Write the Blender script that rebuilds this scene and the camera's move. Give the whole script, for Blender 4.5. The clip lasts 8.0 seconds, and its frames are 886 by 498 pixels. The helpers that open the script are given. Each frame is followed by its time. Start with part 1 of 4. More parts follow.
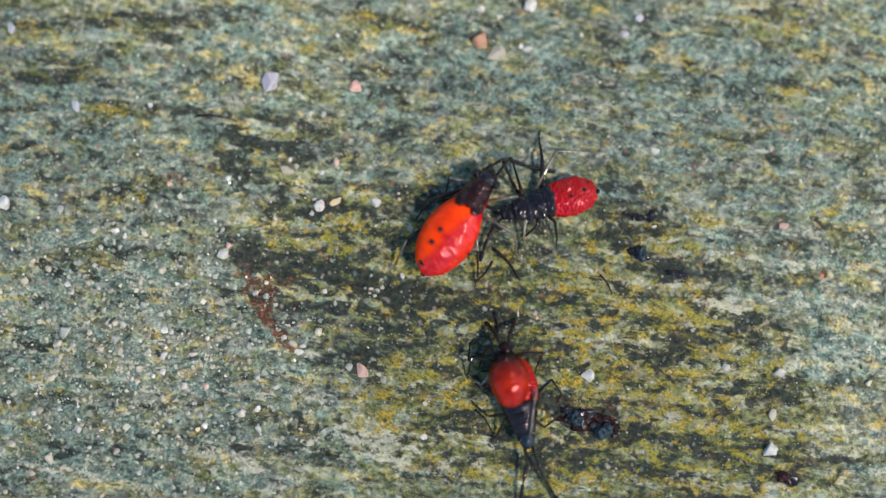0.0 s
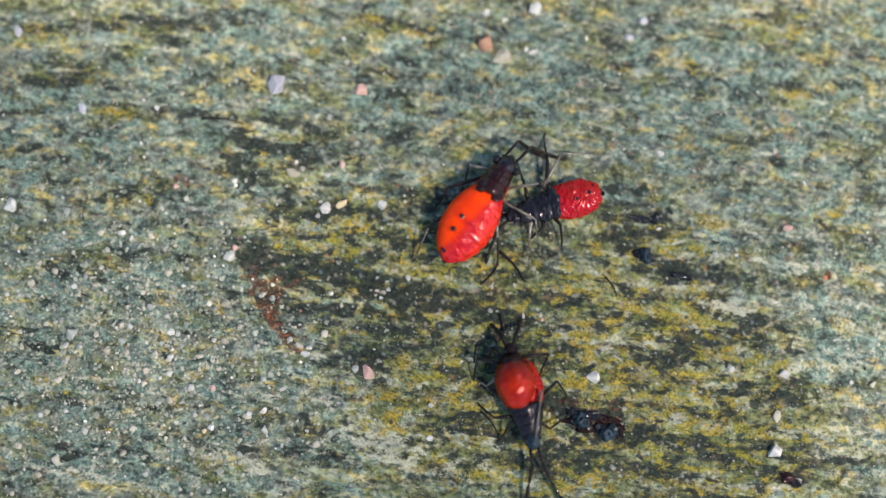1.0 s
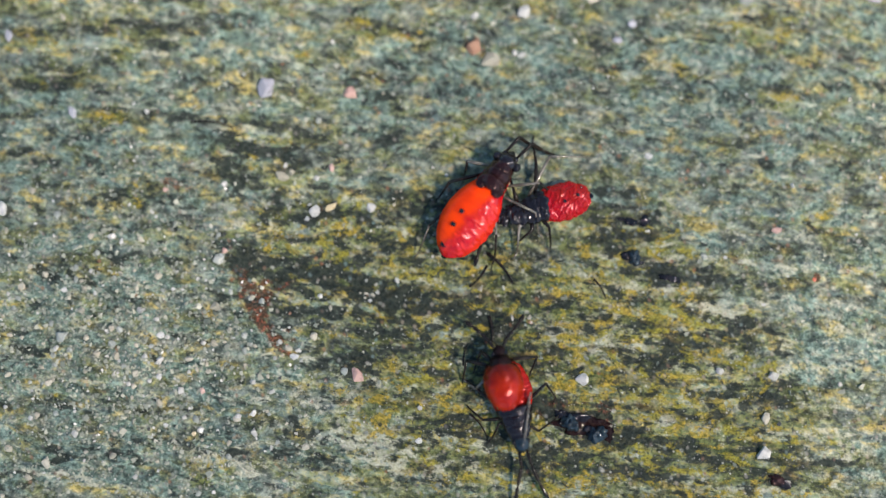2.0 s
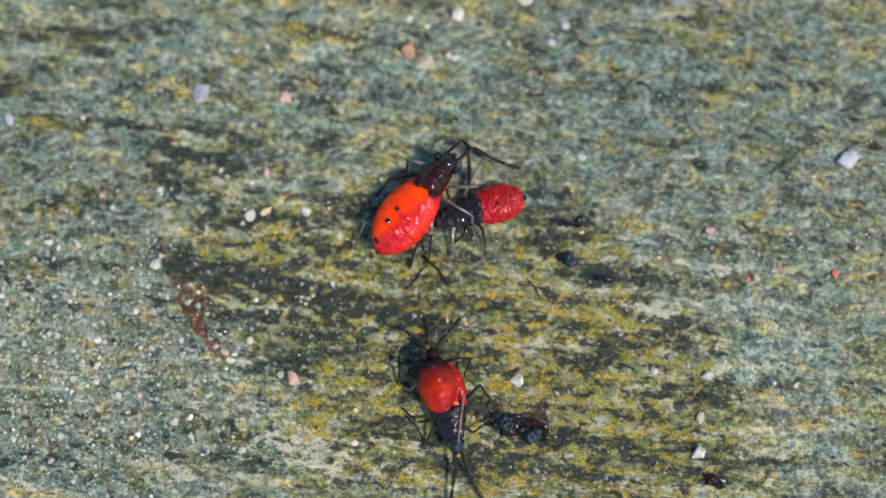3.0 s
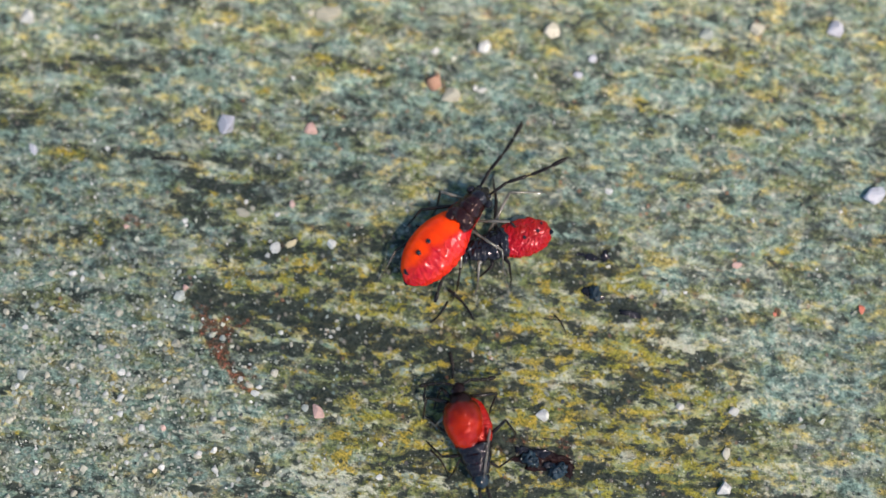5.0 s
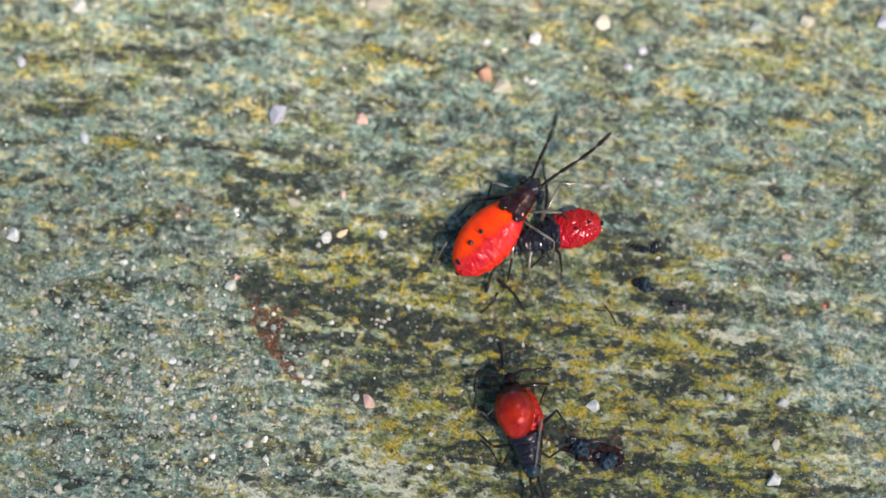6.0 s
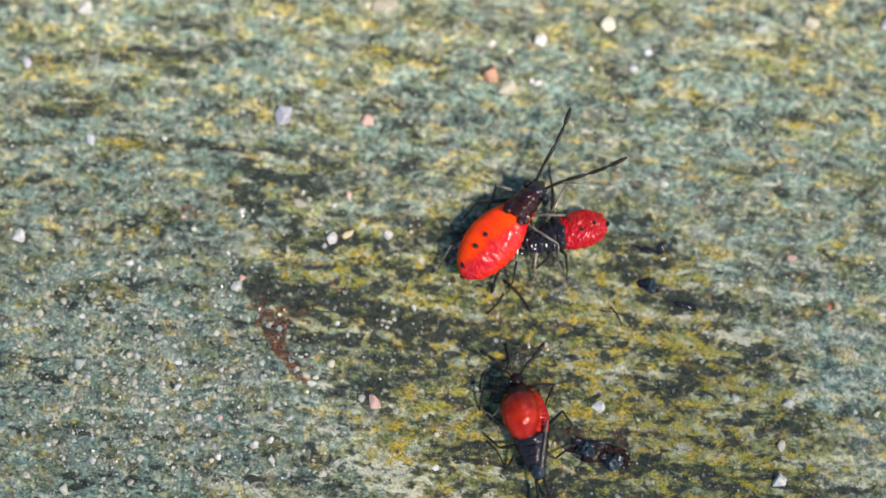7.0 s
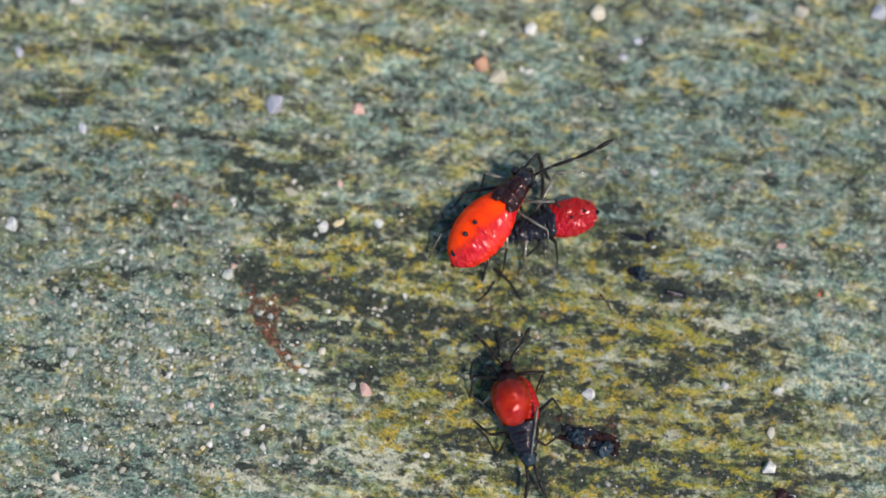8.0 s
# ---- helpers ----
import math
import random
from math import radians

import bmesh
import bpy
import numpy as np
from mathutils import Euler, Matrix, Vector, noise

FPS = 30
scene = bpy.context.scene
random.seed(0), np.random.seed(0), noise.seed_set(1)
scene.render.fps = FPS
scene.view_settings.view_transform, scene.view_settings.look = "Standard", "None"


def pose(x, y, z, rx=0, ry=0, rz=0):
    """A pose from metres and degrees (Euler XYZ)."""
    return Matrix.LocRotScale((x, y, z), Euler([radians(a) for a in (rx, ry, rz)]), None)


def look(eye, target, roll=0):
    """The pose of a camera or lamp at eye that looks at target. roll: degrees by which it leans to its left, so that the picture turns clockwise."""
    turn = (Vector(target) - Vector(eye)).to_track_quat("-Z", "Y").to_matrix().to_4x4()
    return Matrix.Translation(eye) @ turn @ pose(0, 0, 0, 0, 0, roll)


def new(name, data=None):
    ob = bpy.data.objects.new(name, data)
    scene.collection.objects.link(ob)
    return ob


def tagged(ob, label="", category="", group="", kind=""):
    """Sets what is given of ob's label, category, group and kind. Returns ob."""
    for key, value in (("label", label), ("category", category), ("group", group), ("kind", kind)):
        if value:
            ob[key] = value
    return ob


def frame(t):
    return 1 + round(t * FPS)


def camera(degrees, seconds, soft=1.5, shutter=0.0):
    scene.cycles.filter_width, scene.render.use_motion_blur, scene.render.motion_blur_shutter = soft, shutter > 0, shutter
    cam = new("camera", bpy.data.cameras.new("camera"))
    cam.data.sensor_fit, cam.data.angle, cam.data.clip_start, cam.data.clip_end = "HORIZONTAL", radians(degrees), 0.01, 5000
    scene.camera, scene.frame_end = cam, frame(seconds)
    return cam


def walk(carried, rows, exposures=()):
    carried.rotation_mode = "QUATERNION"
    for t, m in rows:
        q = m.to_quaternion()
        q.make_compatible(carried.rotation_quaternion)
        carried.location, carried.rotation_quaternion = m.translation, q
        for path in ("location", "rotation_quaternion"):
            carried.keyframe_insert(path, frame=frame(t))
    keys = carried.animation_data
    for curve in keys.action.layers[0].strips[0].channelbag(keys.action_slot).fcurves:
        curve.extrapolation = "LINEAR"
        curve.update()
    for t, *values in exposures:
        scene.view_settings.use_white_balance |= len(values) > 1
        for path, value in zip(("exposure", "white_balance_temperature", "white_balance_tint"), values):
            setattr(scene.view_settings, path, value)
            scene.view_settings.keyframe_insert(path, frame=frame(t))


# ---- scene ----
MM = 0.001
cam = camera(45.0, 8.0, soft=1.5)
# The camera hangs about 55 mm over the boards: t, x, y, z in mm, then its turn in degrees.
ROWS = [
    (0.0, 0.712, -1.095, 55.034, 4.504, -0.089, 0.199),
    (0.5, 0.480, -1.198, 55.156, 4.501, -0.092, 0.211),
    (1.0, 0.256, -1.246, 55.233, 4.757, -0.256, 0.170),
    (1.2, 0.344, -1.158, 55.233, 4.757, -0.256, 0.170),
    (2.3, 1.966, -1.453, 55.503, 4.959, 0.232, -0.023),
    (2.4, 3.746, -1.735, 55.586, 4.855, 0.354, -0.324),
    (2.5, 4.772, -2.028, 55.586, 4.855, 0.354, -0.324),
    (3.0, 4.734, -0.980, 55.606, 4.734, 0.324, -0.419),
    (3.5, 4.291, -0.202, 55.611, 4.725, 0.176, -0.282),
    (4.0, 4.070, -0.501, 55.678, 4.938, 0.199, -0.297),
    (4.2, 3.923, -0.355, 55.678, 4.938, 0.199, -0.297),
    (5.3, 2.390, 0.885, 55.531, 4.746, -0.030, -0.036),
    (5.5, 1.716, 0.739, 55.531, 4.746, -0.030, -0.036),
    (6.0, 0.409, 0.082, 55.636, 4.928, -0.084, 0.171),
    (6.5, 0.000, 0.000, 55.600, 5.189, -0.271, 0.226),
    (7.0, 0.017, -0.104, 55.664, 5.160, -0.181, 0.187),
    (7.5, 0.437, -0.413, 55.733, 5.000, -0.011, 0.095),
    (8.0, 0.581, -0.703, 55.808, 5.129, -0.103, 0.124),
]
walk(cam, [(t, pose(x * MM, y * MM, z * MM, rx, ry, rz)) for t, x, y, z, rx, ry, rz in ROWS],
     exposures=[(0.0, 1.13, 5600, -2), (8.0, 1.13, 5600, -2)])
cam.data.dof.use_dof = True
cam.data.dof.focus_distance = 0.0547
cam.data.dof.aperture_fstop = 7.2

# ---------------------------------------------------------------- light
SUN_AZ, SUN_EL = 118.0, 55.0
world = bpy.data.worlds.new("sky")
scene.world = world
world.use_nodes = True
wn = world.node_tree.nodes
sky = wn.new("ShaderNodeTexSky")
sky.sky_type = "NISHITA"
sky.sun_disc = False
sky.sun_elevation, sky.sun_rotation = radians(SUN_EL), radians(SUN_AZ)
world.node_tree.links.new(sky.outputs[0], wn["Background"].inputs["Color"])
wn["Background"].inputs["Strength"].default_value = 0.088
sun_data = bpy.data.lights.new("sun", "SUN")
sun_data.energy, sun_data.angle, sun_data.color = 4.9, radians(8.0), (1.0, 0.73, 0.56)
sun = new("sun", sun_data)
a, e = radians(SUN_AZ), radians(SUN_EL)
sun.matrix_world = look((math.sin(a) * math.cos(e), math.cos(a) * math.cos(e), math.sin(e)), (0, 0, 0))


# ---------------------------------------------------------------- node helpers
class Mat:
    """A node material and short ways to add nodes to it."""

    def __init__(self, name):
        self.m = bpy.data.materials.new(name)
        self.m.use_nodes = True
        self.t = self.m.node_tree
        self.p = self.t.nodes["Principled BSDF"]

    def put(self, socket, value):
        if isinstance(value, bpy.types.NodeSocket):
            self.t.links.new(value, socket)
        else:
            socket.default_value = value

    def node(self, kind, **ins):
        n = self.t.nodes.new("ShaderNode" + kind)
        for k, v in ins.items():
            self.put(n.inputs[k.replace("_", " ")], v)
        return n

    def math(self, op, x, y=0.0, clamp=False):
        n = self.t.nodes.new("ShaderNodeMath")
        n.operation, n.use_clamp = op, clamp
        self.put(n.inputs[0], x), self.put(n.inputs[1], y)
        return n.outputs[0]

    def step(self, x, lo, hi, to=1.0):
        n = self.t.nodes.new("ShaderNodeMapRange")
        n.interpolation_type = "SMOOTHSTEP"
        for i, v in enumerate((x, lo, hi, 0.0, to)):
            self.put(n.inputs[i], v)
        return n.outputs[0]

    def mix(self, f, c1, c2, mode="MIX"):
        n = self.t.nodes.new("ShaderNodeMix")
        n.data_type, n.blend_type = "RGBA", mode
        self.put(n.inputs[0], f), self.put(n.inputs[6], c1), self.put(n.inputs[7], c2)
        return n.outputs[2]

    def ramp(self, x, stops):
        n = self.t.nodes.new("ShaderNodeValToRGB")
        while len(n.color_ramp.elements) < len(stops):
            n.color_ramp.elements.new(0.5)
        for el, (p, c) in zip(n.color_ramp.elements, stops):
            el.position, el.color = p, (*c, 1)
        self.put(n.inputs[0], x)
        return n.outputs[0]

    def place(self, scale, turn=0.0, shift=(0, 0, 0)):
        """Object coordinates in mm, turned and stretched."""
        c = self.node("TexCoord").outputs["Object"]
        n = self.node("Mapping", Vector=c, Rotation=(0, 0, radians(turn)), Scale=(1000, 1000, 1000))
        return self.node("Mapping", Vector=n.outputs[0], Scale=scale, Location=shift).outputs[0]

    def noise(self, vec, scale=1.0, detail=5.0, rough=0.6, warp=0.0):
        return self.node("TexNoise", Vector=vec, Scale=scale, Detail=detail, Roughness=rough, Distortion=warp).outputs["Fac"]

    def bump(self, h, dist_mm, strength=1.0, under=None):
        n = self.node("Bump", Height=h, Distance=dist_mm * MM, Strength=strength)
        if under is not None:
            self.put(n.inputs["Normal"], under)
        return n.outputs[0]

    def set(self, **ins):
        for k, v in ins.items():
            self.put(self.p.inputs[k.replace("_", " ")], v)
        return self.m


def rgb(r, g, b):
    return (r, g, b, 1.0)


# ---------------------------------------------------------------- materials
def wood_material():
    m = Mat("weathered_wood")
    G = 7.0
    sway = m.node("TexNoise", Vector=m.place((0.22, 0.3, 1), G, (1, 5, 0)), Scale=1.0, Detail=2.0)
    drift = m.node("VectorMath", Vector=sway.outputs["Color"])
    drift.operation = "SUBTRACT"
    drift.inputs[1].default_value = (0.5, 0.5, 0.5)

    def grainy(scale, shift, detail=4, rough=0.58, warp=0.4, turn=G, wander=0.4):
        """Noise of so many lumps a millimetre, stretched along the fibres, that wanders a little."""
        n = m.t.nodes.new("ShaderNodeVectorMath")
        n.operation = "MULTIPLY_ADD"
        m.put(n.inputs[0], drift.outputs[0])
        n.inputs[1].default_value = (wander * scale[0] * 1.6, wander * scale[1] * 1.0, 0)
        m.put(n.inputs[2], m.place((*scale, 1), turn, shift))
        return m.noise(n.outputs[0], 1.0, detail, rough, warp)

    def attr(name):
        n = m.t.nodes.new("ShaderNodeAttribute")
        n.attribute_name = name
        return n.outputs["Fac"]

    def blend(*pairs):
        total = None
        for x, w in pairs:
            v = m.math("MULTIPLY", x, w)
            total = v if total is None else m.math("ADD", total, v)
        return total

    def times(x, y):
        return m.math("MULTIPLY", x, y)

    lichen, dark, pale, rust, teal = (attr(n) for n in ("lichen", "dark", "pale", "rust", "teal"))
    long1 = grainy((0.17, 0.95), (0, 0, 0), 3, 0.55, 0.5)
    blot = grainy((0.40, 0.72), (23, 14, 0), 4, 0.55, 0.5)
    mid = grainy((1.15, 1.75), (7, 3, 0), 5, 0.64, 0.5)
    fine = grainy((3.0, 3.6), (2, 9, 0), 4, 0.66, 0.2)
    fibre = grainy((0.9, 4.2), (12, 49, 0), 3, 0.6, 0.2)
    dust = grainy((7.0, 8.2), (6, 2, 0), 3, 0.62, 0.0, 31, 0.0)
    bands = m.math("SUBTRACT", long1, 0.5)

    # thin washes over grey-green wood: olive, blue-green, straw, beige, slate
    col = m.mix(m.step(blend((mid, 0.6), (fine, 0.4)), 0.36, 0.64), rgb(0.102, 0.127, 0.101), rgb(0.212, 0.238, 0.188))
    w1 = m.step(blend((grainy((0.55, 0.9), (44, 91, 0), 5, 0.6, 0.5), 0.85), (fine, 0.15), (lichen, 0.05)), 0.435, 0.585, 0.85)
    col = m.mix(w1, col, m.mix(m.step(fine, 0.35, 0.65), rgb(0.082, 0.096, 0.028), rgb(0.200, 0.212, 0.078)))
    t1 = grainy((0.48, 0.85), (13, 40, 0), 4, 0.58, 0.5)
    w2 = m.step(blend((t1, 0.85), (mid, 0.15), (teal, 0.20), (lichen, -0.09)), 0.475, 0.61, 0.85)
    col = m.mix(w2, col, m.mix(m.step(blend((fine, 0.6), (dust, 0.4)), 0.36, 0.64), rgb(0.060, 0.103, 0.086), rgb(0.188, 0.260, 0.214)))
    w3 = m.step(blend((grainy((0.9, 1.4), (61, 33, 0), 5, 0.6, 0.5), 0.7), (fine, 0.3), (pale, 0.05)), 0.52, 0.66, 0.6)
    col = m.mix(w3, col, m.mix(m.step(dust, 0.35, 0.65), rgb(0.240, 0.230, 0.152), rgb(0.415, 0.395, 0.295)))
    w4 = m.step(blend((grainy((0.9, 1.4), (28, 77, 0), 4, 0.6, 0.5), 0.8), (dust, 0.2)), 0.53, 0.66, 0.65)
    col = m.mix(w4, col, rgb(0.070, 0.092, 0.100))
    w5 = m.step(blend((grainy((0.62, 1.25), (5, 71, 0), 4, 0.6, 0.4), 0.88), (fine, 0.12), (blot, 0.34), (lichen, 0.02)), 0.68, 0.87, 0.68)
    col = m.mix(w5, col, m.mix(m.step(fine, 0.36, 0.62), rgb(0.165, 0.140, 0.024), rgb(0.43, 0.315, 0.062)))
    w6 = m.step(blend((grainy((0.9, 1.5), (35, 8, 0), 3, 0.6, 0.6), 0.85), (dust, 0.15)), 0.61, 0.72, 0.5)
    col = m.mix(w6, col, rgb(0.30, 0.165, 0.085))
    # the value of the wood: pits and furrows to raised, bleached fibre
    tone = blend((blot, 0.22), (mid, 0.36), (fine, 0.24), (fibre, 0.08), (dust, 0.10), (times(bands, m.math("ADD", 0.10, times(lichen, 0.8))), 1.0))
    punch = m.math("ADD", 0.74, times(lichen, 0.34))
    wide = m.step(m.math("ADD", 0.5025, times(m.math("SUBTRACT", tone, 0.5025), punch)), 0.405, 0.60)
    col = m.mix(1.0, col, m.ramp(wide, [(0.0, (0.23, 0.24, 0.24)), (0.25, (0.58, 0.58, 0.58)), (0.5, (0.92, 0.92, 0.92)), (0.8, (1.34, 1.34, 1.34)), (1.0, (1.75, 1.75, 1.75))]), "MULTIPLY")
    # bleached cream streaks
    p1 = grainy((0.95, 1.7), (55, 4, 0), 5, 0.64, 0.4)
    p2 = m.step(blend((p1, 0.72), (fine, 0.28), (pale, 0.15), (bands, 0.45), (lichen, 0.078)), 0.598, 0.69, 0.8)
    col = m.mix(p2, col, m.mix(m.step(dust, 0.3, 0.7), rgb(0.33, 0.33, 0.23), rgb(0.56, 0.545, 0.42)))
    # inside the damp patch: olive film, brown damp, yellow granular lichen
    g1 = grainy((0.8, 1.4), (81, 17, 0), 5, 0.62, 0.5)
    g2 = m.step(blend((g1, 0.85), (fine, 0.15), (lichen, 0.14)), 0.56, 0.70, 0.75)
    col = m.mix(g2, col, m.mix(m.step(fine, 0.33, 0.68), rgb(0.034, 0.048, 0.015), rgb(0.168, 0.195, 0.054)))
    b2 = m.step(blend((grainy((0.6, 1.3), (18, 52, 0), 4, 0.6, 0.5), 0.85), (fine, 0.15), (lichen, 0.10)), 0.585, 0.71, 0.45)
    col = m.mix(times(b2, lichen), col, m.mix(m.step(fine, 0.35, 0.65), rgb(0.060, 0.038, 0.012), rgb(0.22, 0.150, 0.055)))
    o1 = grainy((1.15, 1.7), (9, 66, 0), 4, 0.66, 0.4)
    o3 = m.step(blend((o1, 0.88), (dust, 0.12), (lichen, 0.135), (bands, 0.25)), 0.618, 0.705, 0.9)
    col = m.mix(times(o3, m.step(lichen, 0.1, 0.6)), col, m.mix(m.step(blend((fine, 0.5), (dust, 0.5)), 0.38, 0.63), rgb(0.115, 0.105, 0.012), m.mix(m.step(t1, 0.42, 0.58), rgb(0.34, 0.305, 0.030), rgb(0.46, 0.325, 0.034))))
    # black mould and wet stains
    d1 = grainy((1.0, 1.75), (3, 27, 0), 4, 0.62, 0.5)
    d2 = m.step(blend((d1, 0.86), (dust, 0.14), (dark, 0.152), (bands, -0.42), (lichen, 0.034)), 0.565, 0.650, 0.95)
    col = m.mix(d2, col, m.mix(m.step(fine, 0.33, 0.72), rgb(0.007, 0.011, 0.009), rgb(0.038, 0.047, 0.035)))
    # dried red-brown marks
    r1 = grainy((1.8, 2.2), (9, 9, 0), 5, 0.7, 0.5, 0)
    r2 = m.step(blend((r1, 0.8), (rust, 0.30)), 0.57, 0.68, 0.9)
    col = m.mix(r2, col, m.mix(m.step(dust, 0.35, 0.65), rgb(0.030, 0.017, 0.009), m.mix(m.step(fine, 0.48, 0.60), rgb(0.085, 0.042, 0.018), rgb(0.29, 0.075, 0.038))))
    # mineral specks, dark pits and bright grains, in three sizes
    for size, turn, share, light in ((2.2, 20, 0.925, 0.5), (4.2, 47, 0.89, 0.55), (7.5, 11, 0.86, 0.5)):
        v = m.node("TexVoronoi", Vector=m.place((size, size * 1.15, 1), turn), Scale=1.0, Randomness=1.0)
        pick = m.node("SeparateColor", Color=v.outputs["Color"])
        dot = m.math("SUBTRACT", 1.0, m.step(blend((v.outputs["Distance"], 1.0), (fine, 0.35)), 0.30, 0.56))
        col = m.mix(times(dot, m.step(m.math("ADD", pick.outputs[1], times(lichen, 0.15)), share, share + 0.08, 0.8)), col, rgb(0.018, 0.027, 0.025))
        col = m.mix(times(dot, m.step(pick.outputs[0], share, share + 0.08, light)), col, rgb(0.56, 0.55, 0.47))
    # coloured mineral flecks: rust, slate blue, straw, beige
    v = m.node("TexVoronoi", Vector=m.place((2.6, 3.3, 1), 71, (8, 3, 0)), Scale=1.0, Randomness=1.0)
    pick = m.node("SeparateColor", Color=v.outputs["Color"])
    dot = m.math("SUBTRACT", 1.0, m.step(blend((v.outputs["Distance"], 1.0), (fine, 0.5)), 0.36, 0.72))
    fleck = m.ramp(pick.outputs[2], [(0.0, (0.33, 0.14, 0.06)), (0.2, (0.11, 0.17, 0.20)), (0.5, (0.46, 0.36, 0.14)), (0.75, (0.40, 0.33, 0.27)), (1.0, (0.18, 0.27, 0.26))])
    col = m.mix(times(dot, m.step(pick.outputs[0], 0.74, 0.84, 0.5)), col, fleck)
    rough = m.math("SUBTRACT", 0.85, m.step(dust, 0.35, 0.7, 0.35))
    h = blend((tone, 0.75), (fine, 0.22), (dust, 0.16), (o3, 0.10))
    return m.set(Base_Color=col, Roughness=rough, Normal=m.bump(h, 0.40, 1.0), Specular_IOR_Level=0.25)


def shell_material(name, c1, c2, rough=0.22, coat=0.6, wrinkle=0.05, glow=0.0, size=1.0, spec=0.3, wet=None, front=None, tint=None):
    """Wet insect skin with creases; with wet=(lo, hi) the creases and gloss gather on one flank and the tail, and c2
    puts that flank's different lighting into its colour.
    """
    m = Mat(name)
    n1 = m.noise(m.place((0.9, 1.2, 0.9)), 1.0, 3, 0.5, 0.4)
    broad = m.noise(m.place((0.9 * size, 1.3 * size, 0.9 * size), 20, (4, 2, 7)), 1.0, 0.0, 0.4, 0.6)
    crease = m.noise(m.place((1.7 * size, 2.5 * size, 1.7 * size), 35, (9, 1, 3)), 1.0, 0.0, 0.45, 0.5)
    n3 = m.noise(m.place((14, 14, 14)), 1.0, 3, 0.6)
    axis = m.node("SeparateXYZ", Vector=m.place((1, 1, 1)))
    shade = m.step(n1, 0.36, 0.64)
    amount = 1.0
    if wet:
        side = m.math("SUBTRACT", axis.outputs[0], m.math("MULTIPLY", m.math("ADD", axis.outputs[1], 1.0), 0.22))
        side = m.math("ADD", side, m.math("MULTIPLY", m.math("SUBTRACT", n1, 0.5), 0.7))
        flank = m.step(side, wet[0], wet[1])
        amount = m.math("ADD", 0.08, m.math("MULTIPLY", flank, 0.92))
        # darker, redder flank: the way light falls there is mixed into the skin colour
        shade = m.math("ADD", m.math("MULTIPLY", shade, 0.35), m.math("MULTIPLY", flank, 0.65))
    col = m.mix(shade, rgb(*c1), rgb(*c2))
    if front:
        col = m.mix(m.step(m.math("ADD", axis.outputs[1], m.math("MULTIPLY", n1, 0.5)), front[0], front[1]), col, rgb(*front[2]))
    col = m.mix(m.step(n3, 0.6, 0.78, 0.3), col, rgb(*(v * 0.6 for v in c1)))
    h = m.math("MULTIPLY", m.math("ADD", crease, m.math("MULTIPLY", broad, 0.8)), amount)
    b = m.bump(h, wrinkle, 1.0)
    if glow:
        m.set(Subsurface_Weight=glow, Subsurface_Radius=(1.0, 0.12, 0.04), Subsurface_Scale=0.4 * MM)
    film = m.math("MULTIPLY", m.math("ADD", 0.15, m.math("MULTIPLY", amount, 0.85)), coat) if wet else coat
    if tint:
        return m.set(Base_Color=col, Roughness=0.14, Specular_IOR_Level=film, Specular_Tint=rgb(*tint), Normal=b)
    return m.set(Base_Color=col, Roughness=rough, Coat_Weight=film, Coat_IOR=1.65, Coat_Roughness=0.07, Specular_IOR_Level=spec, Normal=b, Coat_Normal=b)


def grain_material(name, c1, c2, rough=0.45, clear=0.0):
    m = Mat(name)
    info = m.node("ObjectInfo").outputs["Random"]
    isle = m.node("NewGeometry").outputs["Random Per Island"]
    r = m.math("FRACT", m.math("ADD", info, isle))
    n = m.noise(m.place((0.003, 0.003, 0.003)), 1.0, 6, 0.7)
    col = m.mix(r, rgb(*c1), rgb(*c2))
    col = m.mix(m.step(n, 0.48, 0.68, 0.6), col, rgb(*(v * 0.45 for v in c1)))
    if clear:
        m.set(Transmission_Weight=clear, IOR=1.5)
    return m.set(Base_Color=col, Roughness=rough, Normal=m.bump(n, 0.06, 0.7))


WOOD = wood_material()
# c1 for the brighter side, c2 for the flank with its lighting painted in
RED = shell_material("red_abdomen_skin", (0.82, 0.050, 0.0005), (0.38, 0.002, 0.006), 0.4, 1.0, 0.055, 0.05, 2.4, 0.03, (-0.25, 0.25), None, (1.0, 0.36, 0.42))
CRIMSON = shell_material("crimson_skin", (0.29, 0.002, 0.006), (0.24, 0.006, 0.001), 0.4, 0.6, 0.09, 0.05, 2.4, 0.03, None, None, (1.0, 0.38, 0.45))
DEEPRED = shell_material("deep_red_skin", (0.28, 0.0055, 0.0002), (0.20, 0.0015, 0.0005), 0.4, 0.8, 0.06, 0.05, 3.4, 0.03, None, None, (1.0, 0.25, 0.25))
DOME = shell_material("domed_red_skin", (0.30, 0.0140, 0.0002), (0.20, 0.0040, 0.0003), 0.4, 0.75, 0.045, 0.05, 1.7, 0.03, None, (-0.3, 0.9, (0.085, 0.007, 0.001)), (0.9, 0.28, 0.30))
BROWN = shell_material("dark_brown_shell", (0.020, 0.005, 0.003), (0.010, 0.003, 0.003), 0.4, 0.8, 0.08, 0.0, 2.0, 0.03, None, None, (0.50, 0.36, 0.34))
BLACK = shell_material("black_shell", (0.006, 0.005, 0.006), (0.010, 0.008, 0.009), 0.4, 0.8, 0.08, 0.0, 2.0, 0.03, None, None, (0.42, 0.42, 0.46))
BLUEBLACK = shell_material("blue_black_shell", (0.005, 0.010, 0.015), (0.010, 0.020, 0.028), 0.4, 0.6, 0.08, 0.0, 1.5, 0.1)
LIMB = shell_material("dark_limb", (0.009, 0.007, 0.006), (0.020, 0.014, 0.010), 0.3, 0.3, 0.06, 0.0, 1.0, 0.05)
